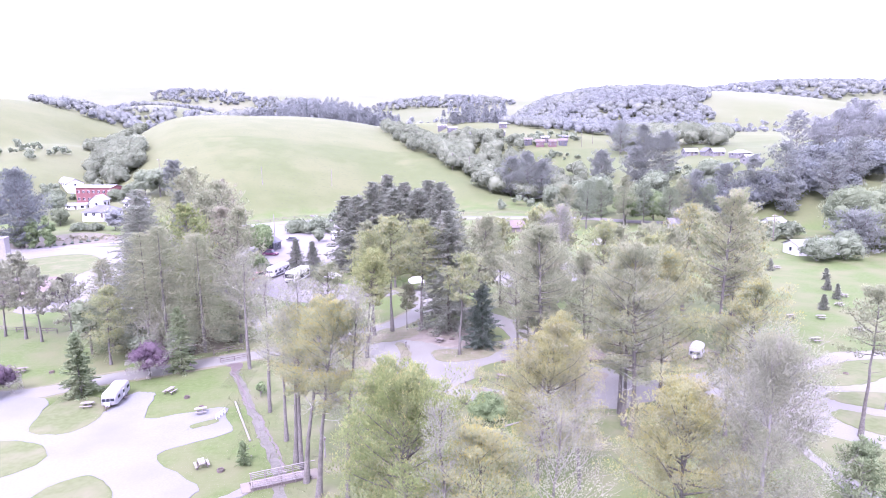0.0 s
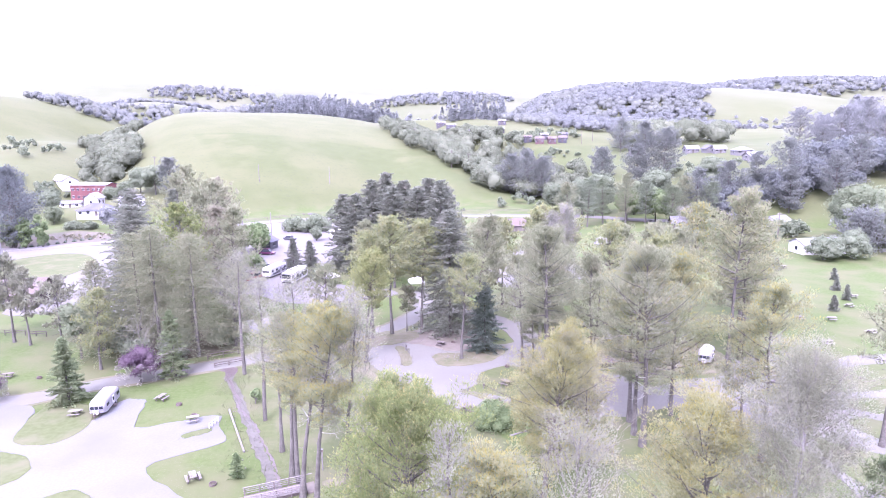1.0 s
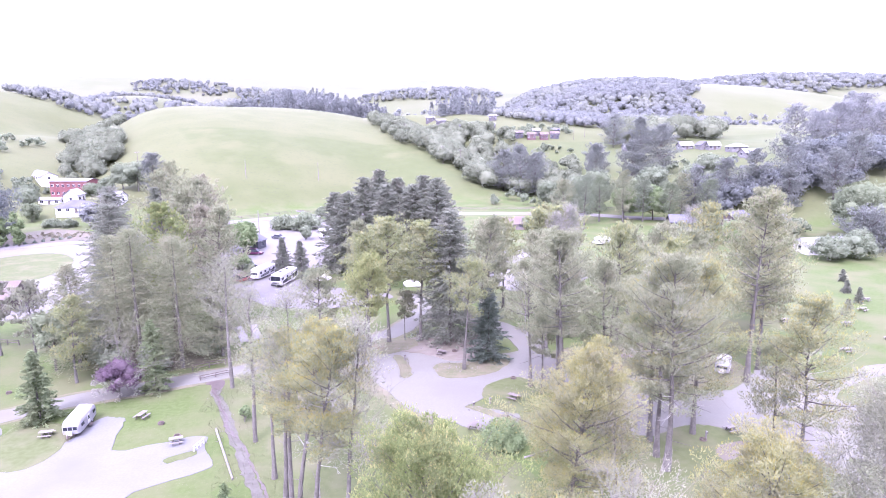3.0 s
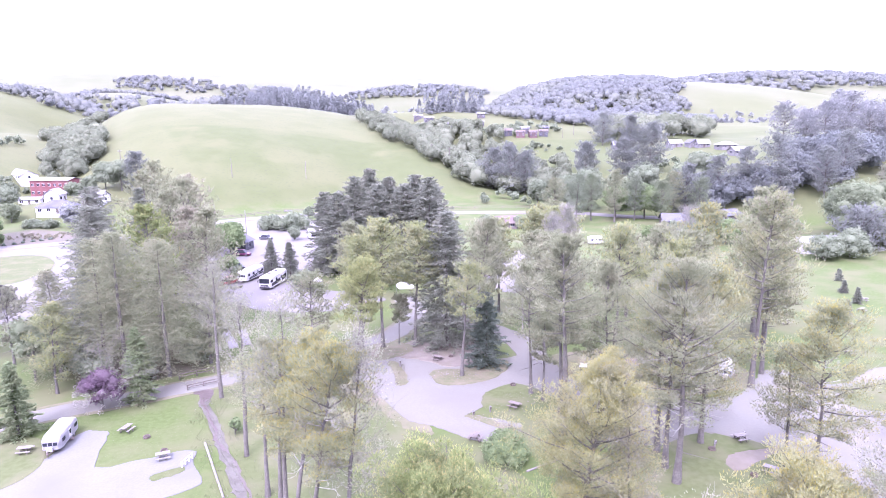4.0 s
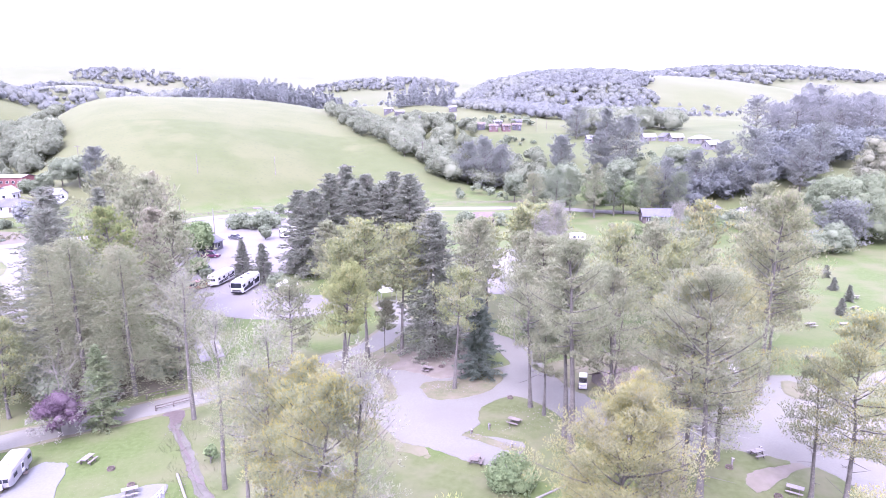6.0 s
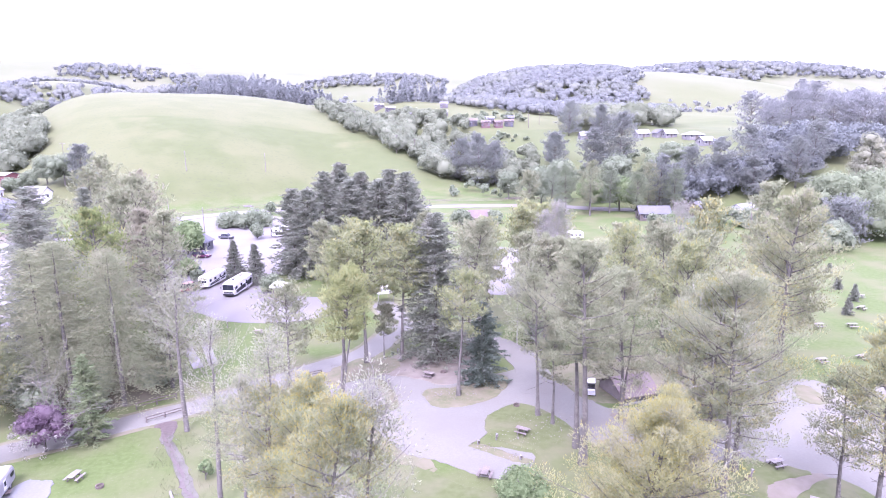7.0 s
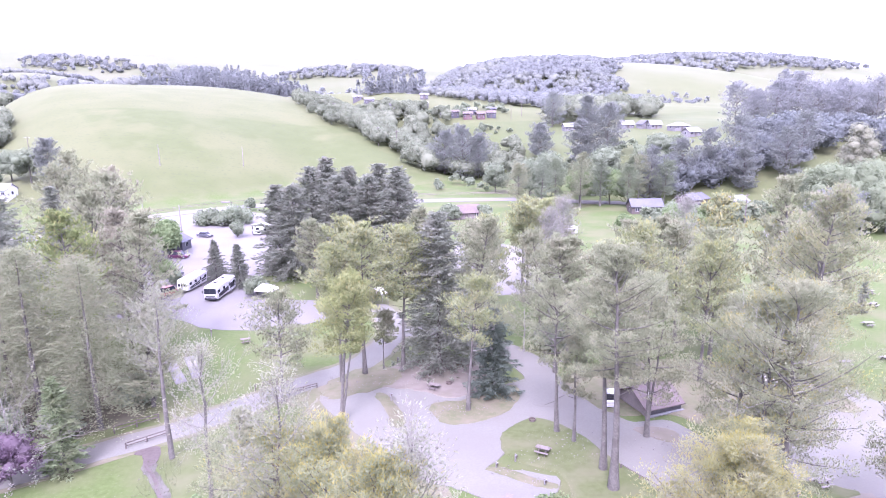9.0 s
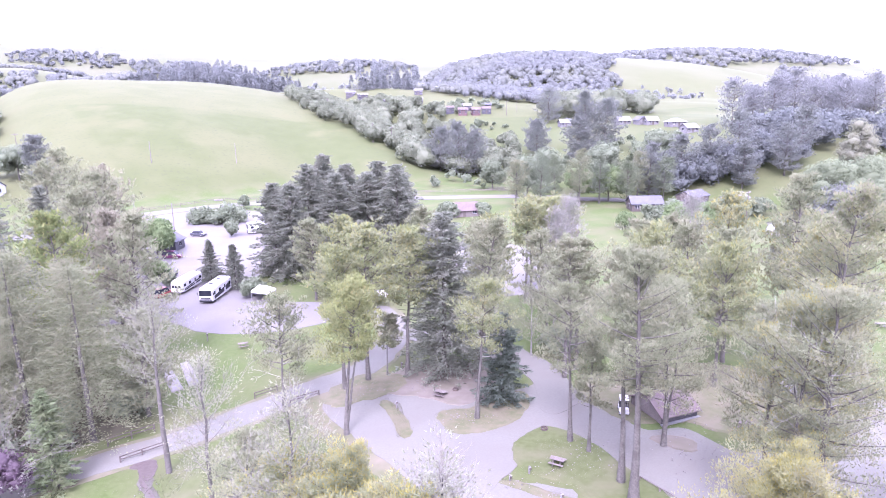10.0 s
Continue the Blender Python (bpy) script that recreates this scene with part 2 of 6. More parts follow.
def bar(bm, p, q, w, h=None):
    """A square bar from p to q."""
    p, q, h = Vector(p), Vector(q), h or w
    r = bmesh.ops.create_cube(bm, size=1)["verts"]
    m = (q - p).to_track_quat("X", "Z").to_matrix().to_4x4()
    for v in r:
        v.co = (p + q) / 2 + m @ Vector((v.co.x * (q - p).length, v.co.y * w, v.co.z * h))
    return bm


def rod(bm, p, q, r, r2=None, n=8):
    p, q = Vector(p), Vector(q)
    m = Matrix.Translation((p + q) / 2) @ (q - p).to_track_quat("Z", "Y").to_matrix().to_4x4()
    bmesh.ops.create_cone(bm, cap_ends=True, segments=n, radius1=r, radius2=r if r2 is None else r2, depth=(q - p).length, matrix=m)
    return bm


def tube(points, radii, n=6):
    """Verts and triangles of a tapered tube along points."""
    p, r = np.asarray(points, float), np.asarray(radii, float)
    d = np.gradient(p, axis=0)
    d /= np.linalg.norm(d, axis=1)[:, None] + 1e-9
    ref = np.array([0.31, 0.95, 0.07]) if abs(d[0][2]) > 0.7 else np.array([0, 0, 1.0])
    a = np.cross(d, ref)
    a /= np.linalg.norm(a, axis=1)[:, None] + 1e-9
    b = np.cross(d, a)
    th = np.arange(n) * 2 * np.pi / n
    v = (p[:, None] + r[:, None, None] * (np.cos(th)[None, :, None] * a[:, None] + np.sin(th)[None, :, None] * b[:, None])).reshape(-1, 3)
    i, j = np.meshgrid(np.arange(len(p) - 1), np.arange(n), indexing="ij")
    q0, q1 = (i * n + j).ravel(), (i * n + (j + 1) % n).ravel()
    return v, np.concatenate([np.stack([q0, q1, q1 + n], 1), np.stack([q0, q1 + n, q0 + n], 1)])


def merge(geos):
    vs, fs, k = [], [], 0
    for v, f in geos:
        vs.append(v), fs.append(np.asarray(f) + k)
        k += len(v)
    return np.concatenate(vs), np.concatenate(fs)


def tufts(rng, p, d, size, wide=0.32, per=2, shingled=False, ruffle=0.6):
    """Narrow triangles standing on the points p along the directions d: needle tufts or leaves; shingled: leaves lying across d."""
    out = []
    for _ in range(per):
        if shingled:
            nn = unit(d + rng.normal(0, ruffle, p.shape))
            dd = unit(np.cross(nn, rng.normal(0, 1, p.shape)))
            s = np.cross(dd, nn)
        else:
            dd = unit(d + rng.normal(0, 0.35, p.shape))
            s = np.cross(dd, rng.normal(0, 1, p.shape))
        s /= np.linalg.norm(s, axis=1)[:, None] + 1e-9
        L = size * rng.uniform(0.65, 1.3, (len(p), 1))
        out.append(np.stack([p - s * L * wide - dd * L * 0.3, p + s * L * wide - dd * L * 0.3, p + dd * L * 0.7], 1))
    v = np.concatenate(out).reshape(-1, 3)
    return v, np.arange(len(v)).reshape(-1, 3)


def lump(level):
    """A unit ball of 20 or 80 faces, the core of a leafy lobe."""
    bm = bmesh.new()
    bmesh.ops.create_icosphere(bm, subdivisions=level, radius=1.0)
    v = np.array([p.co[:] for p in bm.verts])
    f = np.array([[p.index for p in q.verts] for q in bm.faces])
    bm.free()
    return v, f


LUMPS = lump(1), lump(2)


def lumps(rng, cs, rs, fine=1, squash=0.85):
    """Uneven solid cores of foliage at the centres cs."""
    k = len(cs)
    ball, faces = LUMPS[fine]
    w = rng.uniform(0.8, 1.15, (k, len(ball), 1))
    v = np.asarray(cs)[:, None, :] + ball[None] * w * np.asarray(rs)[:, None, None] * np.array([1, 1, squash])
    f = faces[None] + (np.arange(k) * len(ball))[:, None, None]
    return v.reshape(-1, 3), f.reshape(-1, 3)


def unit(v):
    return v / (np.linalg.norm(v, axis=-1, keepdims=True) + 1e-9)


def clumps(rng, centres, radii, per_clump, size, flat=0.6, up=0.5, wide=0.32):
    """Clumps of tufts round the centres."""
    c = np.repeat(np.asarray(centres), per_clump, 0)
    r = np.repeat(np.asarray(radii), per_clump)[:, None]
    o = unit(rng.normal(0, 1, c.shape)) * rng.uniform(0.35, 1, (len(c), 1)) ** 0.6
    o[:, 2] *= flat
    return tufts(rng, c + o * r, unit(o + np.array([0, 0, up])), size, wide)


# ---- terrain ----
HILLS = [  # centre x, y; half width left, right; half depth front, back; height
    (-150, 560, 235, 228, 292, 260, 53),
    (-440, 620, 215, 205, 330, 400, 77),
    (-130, 860, 300, 190, 200, 300, 66),
    (40, 640, 190, 240, 330, 500, 46),
    (270, 640, 300, 380, 460, 800, 33),
    (190, 365, 130, 170, 150, 260, 23),
    (280, 980, 230, 220, 330, 400, 93),
    (430, 1050, 210, 440, 420, 330, 93),
    (-420, 1010, 260, 230, 210, 300, 84),
    (-600, 1650, 800, 800, 700, 600, 163),
    (80, 1750, 650, 600, 800, 600, 146),
    (950, 1700, 700, 900, 600, 600, 144),
    (-1300, 1100, 700, 500, 800, 700, 120),
    (1500, 900, 600, 800, 700, 700, 90),
]
GULLIES = [  # a stream line from, to; width, depth
    (-12, 600, 72, 312, 24, 16),
    (-270, 580, -165, 315, 30, 16),
]


def terrain(x, y):
    """Height of the land: a flat valley floor with rounded hills beyond the road."""
    x, y = np.asarray(x, float), np.asarray(y, float)
    z = np.zeros(np.broadcast(x, y).shape)
    for cx, cy, wl_, wr_, df, db, h in HILLS:
        u = np.where(x < cx, (cx - x) / wl_, (x - cx) / wr_)
        v = np.where(y < cy, (cy - y) / df, (y - cy) / db)
        q = np.sqrt(u * u + v * v)
        k = np.clip(1 - q, 0, None)
        z += (h * np.where(q < 1, 1 - (1 - k) ** 2.2, 0)) ** 5
    z = z ** 0.2
    roll = 1.5 * np.sin(x / 61 + 1.3) * np.sin(y / 47) + 0.8 * np.sin(x / 23 + y / 31)
    z = z + roll * np.clip(z / 25, 0, 1)
    for x0, y0, x1, y1, w, d in GULLIES:
        t = np.clip(((x - x0) * (x1 - x0) + (y - y0) * (y1 - y0)) / ((x1 - x0) ** 2 + (y1 - y0) ** 2), 0, 1)
        q = np.hypot(x - x0 - t * (x1 - x0), y - y0 - t * (y1 - y0)) / w
        z = z - np.minimum(d, z) * np.exp(-q * q)
    return z


xs = np.concatenate([np.linspace(-4200, -700, 26)[:-1], np.linspace(-700, 900, 171), np.linspace(900, 4200, 26)[1:]])
ys = np.concatenate([np.linspace(-3000, 20, 24)[:-1], np.linspace(20, 260, 31)[:-1], np.linspace(260, 1200, 125), np.linspace(1200, 4300, 50)[1:]])
gx, gy = np.meshgrid(xs, ys, indexing="xy")
gv = np.stack([gx, gy, terrain(gx, gy)], -1).reshape(-1, 3)
ii, jj = np.meshgrid(np.arange(len(ys) - 1), np.arange(len(xs) - 1), indexing="ij")
g0 = (ii * len(xs) + jj).ravel()
gf = np.concatenate([np.stack([g0, g0 + 1, g0 + 1 + len(xs)], 1), np.stack([g0, g0 + 1 + len(xs), g0 + len(xs)], 1)])
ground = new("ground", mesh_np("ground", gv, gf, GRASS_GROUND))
ground.data.polygons.foreach_set("use_smooth", [True] * len(gf))
tagged(ground, "rolling green pasture hills round a flat grassy valley floor", "ground", "", "structure")


# ---- roads, pads and grass islands ----
from mathutils.geometry import delaunay_2d_cdt


def smooth_loop(pts, steps=5):
    p = np.asarray(pts, float)
    out = []
    for i in range(len(p)):
        a, b, c, d = p[i - 1], p[i], p[(i + 1) % len(p)], p[(i + 2) % len(p)]
        for t in np.arange(steps) / steps:
            out.append(0.5 * (2 * b + (c - a) * t + (2 * a - 5 * b + 4 * c - d) * t ** 2 + (3 * b - a - 3 * c + d) * t ** 3))
    return out


def patch(name, pts, z, material, label, category, skirt=0.25, jitter=0.1, steps=5, slope=0.1):
    """A level piece of ground with a smooth outline, its rim turned down into the soil."""
    rng = np.random.default_rng(len(name) + len(pts))
    loop = [Vector((x + rng.normal(0, jitter), y + rng.normal(0, jitter))) for x, y in smooth_loop(pts, steps)]
    flat, edges, faces = delaunay_2d_cdt(loop, [], [list(range(len(loop)))], 1, 1e-4)[:3]
    bm = bmesh.new()
    top = [bm.verts.new((v.x, v.y, z)) for v in flat]
    for f in faces:
        bm.faces.new([top[k] for k in f])
    rim = [e for e in bm.edges if len(e.link_faces) == 1]
    out, low = {}, {}
    for e in rim:
        a, b = e.verts
        n = Vector((b.co.y - a.co.y, a.co.x - b.co.x, 0)).normalized()
        if n.dot(a.co - e.link_faces[0].calc_center_median()) < 0:
            n = -n
        for v in e.verts:
            out[v] = out.get(v, Vector()) + n
    for v, n in out.items():
        p = v.co + n.normalized() * slope
        low[v] = bm.verts.new((p.x, p.y, z - skirt))
    for e in rim:
        a, b = e.verts
        bm.faces.new((a, b, low[b], low[a]))
    ob = part(name, bm, material)
    return tagged(ob, label, category, "", "structure")


def strip(name, line, width, z, material, label, category):
    """A lane along a centre line."""
    p = np.asarray(line, float)
    d = unit(np.gradient(p, axis=0))
    n = np.stack([-d[:, 1], d[:, 0]], 1) * width / 2
    return patch(name, list(map(tuple, p + n)) + list(map(tuple, (p - n)[::-1])), z, material, label, category)


strip("road", [(-400, 225), (-250, 205), (-150, 205), (-94, 225), (-71, 256), (-28, 274), (28, 269), (69, 262), (95, 246), (140, 236), (260, 225), (400, 240)], 8, 0.10, GRAVEL, "pale county road running along the foot of the hill", "road")
patch("pavement", [(-82, 128), (-60, 138), (-37, 142), (-27, 134), (-14, 132), (-2, 139), (-8, 146), (-17, 150), (-23, 163), (-18, 180), (-16, 215), (-24, 245), (-40, 262), (-62, 256), (-64, 235), (-55, 205), (-58, 184), (-78, 176), (-90, 195), (-104, 212), (-135, 206), (-138, 185), (-112, 158), (-92, 146)], 0.05, GRAVEL, "wide pale gravel parking lot and yard", "parking lot")
strip("lane", [(-120, 84), (-90, 82), (-57, 83), (-45, 89), (-32, 95), (-22, 100), (-10, 108.5), (-3, 113), (1, 119), (4, 128), (2, 140)], 4.4, 0.055, ASPHALT, "narrow worn asphalt lane through the campground", "lane")
patch("pavement_west", [(-62, 82), (-50, 82), (-47, 76), (-40, 73), (-39, 78), (-38, 83.4), (-36.2, 83.4), (-34.8, 83.0), (-34.2, 81), (-32.6, 74.6), (-28, 76), (-23, 77.5), (-22, 74.5), (-20.5, 72), (-20.5, 69.5), (-27, 64.5), (-20, 58), (-20, 55), (-24, 49), (-32, 46), (-50, 50), (-62, 60), (-66, 70)], 0.06, LOOP_GRAVEL, "pale gravel camping loop with pull-in bays", "camping loop")
patch("pavement_centre", [(-8, 104), (-5.5, 97), (-3, 92), (0, 86.5), (2.2, 82.5), (5, 81), (8, 78.5), (10.5, 76.5), (13, 76.5), (16, 80), (13, 82.2), (9.5, 83.5), (12, 86), (14, 91), (18, 92), (21, 88), (23, 81), (25, 75), (31, 73.5), (38, 76), (46, 73.5), (50, 75), (50, 84), (44, 86), (36, 83), (33, 89), (28, 90), (26, 98), (22, 104), (18, 103), (13, 101.5), (9, 104.5), (5, 105), (-2, 105)], 0.065, ASPHALT, "lavender-grey asphalt camping loop with worn edges", "camping loop")
strip("verge", [(-120, 84), (-90, 82), (-57, 83), (-45, 89), (-32, 95), (-22, 100), (-10, 108.5), (-3, 113), (1, 119), (4, 128), (2, 140)], 5.9, 0.032, DRY, "dusty verge with thin dry grass along the lane", "verge")
patch("verge", [(-13, 104.5), (-9.5, 99.5), (-7, 93), (-3.5, 88), (0, 83.5), (3, 80), (5, 79.5), (4, 83), (-1, 90), (-4.5, 97), (-7, 104), (-2, 109), (-5, 111)], 0.036, DRY, "stony dry grass between the lane and the loop", "verge", 0.2, 0.3)
strip("lane_north", [(21, 96), (22, 103), (21.5, 110), (18, 117), (12, 122.5), (6, 126)], 5.0, 0.072, ASPHALT, "asphalt lane leading north between the pines", "lane")
patch("pavement_north", [(22, 146), (30, 142), (40, 146), (46, 160), (40, 185), (28, 190), (22, 170)], 0.045, GRAVEL, "pale gravel yard beyond the tall pines", "gravel yard")
patch("pavement_east", [(43, 79), (44, 84), (48, 87), (52, 91), (55, 94), (59, 93.5), (60.6, 91), (60.5, 88.4), (64.4, 88.8), (68.6, 91.6), (72, 93.2), (80, 94), (96, 96), (97, 60), (75, 57), (60, 54), (54, 50), (50, 40), (45.5, 40), (47, 52), (47.5, 60), (45, 65), (40, 66.2), (35.5, 66.8), (35, 71), (38, 75)], 0.074, ASPHALT, "lavender-grey asphalt loop with fanned parking bays", "camping loop")


MOUNDS = []


def mound(name, pts, material, label):
    MOUNDS.append((pts, material))
    return patch(name, pts, 0.096 + 0.003 * len(MOUNDS), material, label, "grass island", 0.12, 0.09, slope=0.45)


mound("island", [(-114, 197), (-105, 198), (-97, 191), (-91.5, 180), (-90.7, 170.5), (-92.7, 163), (-103, 161), (-118, 170), (-122, 185)], GRASS, "oval of mown grass inside the gravel yard")
mound("island", [(-46, 72), (-47.5, 78), (-47, 82.5), (-43, 82), (-40.3, 79.5), (-39, 74.5), (-41, 70.8)], GRASS, "grass island between the gravel bays")
mound("island", [(-55, 68), (-47, 69), (-43, 68), (-40, 65), (-41, 61.5), (-47, 58), (-56, 60)], GRASS, "grass island inside the gravel loop")
mound("island", [(-36, 50), (-36, 57), (-33.5, 60), (-30.5, 59), (-27.5, 55), (-27, 50), (-31, 48)], GRASS, "grass island inside the gravel loop")
mound("island", [(-25.5, 72.2), (-23, 73.8), (-22.8, 72.8), (-25, 71.5)], GRASS, "small weedy strip in the gravel bay")
mound("island", [(-0.8, 103), (0.5, 102.5), (1.6, 98), (2, 95), (1.2, 93.8), (0.6, 95), (0.2, 99)], DRY, "narrow dry grass strip between two parking bays")
mound("island", [(5.6, 97.5), (7, 99), (10, 99), (15, 102), (17.8, 101.5), (16.5, 97.5), (13.5, 94.5), (10, 93.4), (6.8, 93.8)], DRY, "dry grass island under the pines")
mound("island", [(12, 87), (13, 90), (15.5, 92), (18, 92.5), (21, 88.5), (23, 81.5), (24.5, 76), (22, 73), (16, 73), (17, 79.5), (16, 82), (13, 84.5)], GRASS, "grass island with a picnic table and tall pines")
mound("island", [(9.3, 83.2), (11, 82.9), (13.5, 80.6), (15.3, 79.3), (14.6, 78.9), (12.5, 80.4)], DRY, "thin weedy strip with small stones")
mound("island", [(25, 101), (28, 104), (40, 106), (50, 102), (52, 92), (47, 88), (37, 87.5), (34, 91), (27, 92.5)], DRY, "dry grass and soil under the pines by the shed")
mound("island", [(31, 84.5), (29, 86), (28, 88), (30, 88), (32, 86.5)], DIRT, "bare soil at the foot of a forked pine")
mound("island", [(26, 73), (31, 73.5), (35, 75.6), (38, 75.8), (40.4, 74.4), (43.2, 72.5), (41.5, 72), (38.7, 71.7), (36.3, 69.8), (36.2, 67.8), (37.7, 67.8), (41.3, 69.7), (45.2, 70.8), (46.5, 66), (47, 60), (40, 58), (28, 60)], GRASS, "grass with a picnic table beside the loop")
mound("island", [(59.4, 82.5), (62.4, 85), (67.7, 88), (72.1, 89.2), (80, 90), (97, 92), (97, 85), (80, 84.3), (72.5, 82.6), (69, 80.8), (64.2, 79.8), (60.5, 80.5)], GRASS, "grass island between two asphalt bays")
mound("island", [(59.7, 76.3), (61.7, 77.2), (65, 77.4), (68.4, 76.8), (80, 75.5), (97, 75), (97, 58), (80, 62), (72, 67), (64.7, 71.7), (62.7, 72.8), (60.6, 74.2)], GRASS, "grass island between two asphalt bays")
mound("island", [(57, 70.6), (58.9, 71.7), (60.1, 71.2), (63.1, 69.4), (72, 63.5), (80, 58), (70, 54), (64, 60.5), (59.7, 64.7), (58.6, 65.8), (57.1, 67.8)], GRASS, "grass island between two asphalt bays")
mound("island", [(50.3, 66.8), (51.5, 65.6), (55, 63), (60, 58.5), (66, 52), (62, 46), (54, 48), (50, 55), (49, 61)], GRASS, "grass island beside the asphalt lane")
mound("island", [(53.9, 88.3), (54.9, 86.6), (56.7, 86.9), (57.2, 89.5), (57.2, 91.5), (55.7, 91.8)], DRY, "small dry grass island in the asphalt")
patch("soil_pad", [(35.9, 70.2), (38.5, 72), (41.5, 72.4), (44, 72.2), (44.5, 70.4), (41.3, 69.4), (37.7, 67.5), (35.9, 67.5)], 0.079, DIRT, "bare soil tent pad beside the lane", "tent pad", 0.03, 0.1)
patch("soil_pad", [(3, 104), (5, 103), (9, 100), (13, 103), (16, 108), (12, 113), (5, 113), (-2, 107)], 0.140, DIRT, "bare soil and needle litter under the conifers", "litter", 0.08, 0.2)
patch("soil_pad", [(-6, 103), (-2, 104), (2, 106), (3, 110), (-1, 112), (-6, 109), (-8, 105)], 0.144, DRY, "pale stony dry grass under the pines", "litter", 0.08, 0.2)
patch("soil_pad", [(-46, 99), (-36, 99), (-30, 103), (-30, 112), (-38, 118), (-48, 114)], 0.03, SHADE_SOIL, "soil darkened in colour for the shade of the grove", "litter", 0.08, 0.3)
patch("bank", [(-146, 232), (-139, 240), (-134, 247), (-122, 244), (-108, 232), (-102, 219), (-106, 215.5), (-112, 213), (-118, 209.5), (-124, 207), (-130, 203), (-140, 206)], 0.03, BANK, "reddish brown planted bank beside the yard", "bank", 0.2, 0.3)
patch("concrete_pad", [(-31, 120.5), (-29.8, 121), (-26.2, 112.6), (-27.5, 111.8)], 0.12, CONCRETE, "pale concrete slab in the grass", "slab", 0.2, 0.0, 1)
patch("concrete_pad", [(-28.4, 121.5), (-27.2, 121.9), (-24.4, 113.8), (-25.6, 113.2)], 0.12, CONCRETE, "pale concrete slab in the grass", "slab", 0.2, 0.0, 1)


# ---- trees ----
def stem(rng, h, lean, n=9, wobble=0.010):
    t = np.linspace(0, 1, n)
    w = np.cumsum(rng.normal(0, wobble * h, (n, 2)), 0) * t[:, None]
    return np.stack([lean[0] * t ** 1.3 + w[:, 0], lean[1] * t ** 1.3 + w[:, 1], h * t - 0.2 * (1 - t)], 1), t


def at_height(path, t, u):
    return np.array([np.interp(u, t, path[:, k]) for k in range(3)])


def limb(rng, start, az, el, length, rise=0.25, n=5):
    s = np.linspace(0, 1, n)
    d = np.array([math.cos(az) * math.cos(el), math.sin(az) * math.cos(el), math.sin(el)])
    p = start + np.outer(s * length, d)
    p[:, 2] += rise * length * s ** 2
    p[:, :2] += np.cumsum(rng.normal(0, 0.03 * length, (n, 2)), 0) * s[:, None]
    return p


def twigs(rng, p, r, depth, spread=0.6, shrink=0.55, count=3):
    """Bare branchlets that fork off a limb."""
    out = []
    if depth == 0:
        return out
    length = np.linalg.norm(p[-1] - p[0])
    for k in range(count):
        u = rng.uniform(0.3, 1.0)
        start = np.array([np.interp(u, np.linspace(0, 1, len(p)), p[:, j]) for j in range(3)])
        d = unit(unit(p[-1] - p[0]) + rng.normal(0, spread, 3) + np.array([0, 0, 0.15]))
        L = length * shrink * rng.uniform(0.6, 1.2)
        q = start + np.outer(np.linspace(0, 1, 3), d * L) + np.array([[0, 0, 0], rng.normal(0, 0.06 * L, 3), [0, 0, 0.05 * L]])
        if depth > 1:
            out.append(tube(q, [r, r * 0.6, r * 0.25], 3))
        else:
            out.append(tube(q[[0, 2]], [r, r * 0.3], 3))
        out += twigs(rng, q, r * 0.6, depth - 1, spread, shrink, count)
    return out


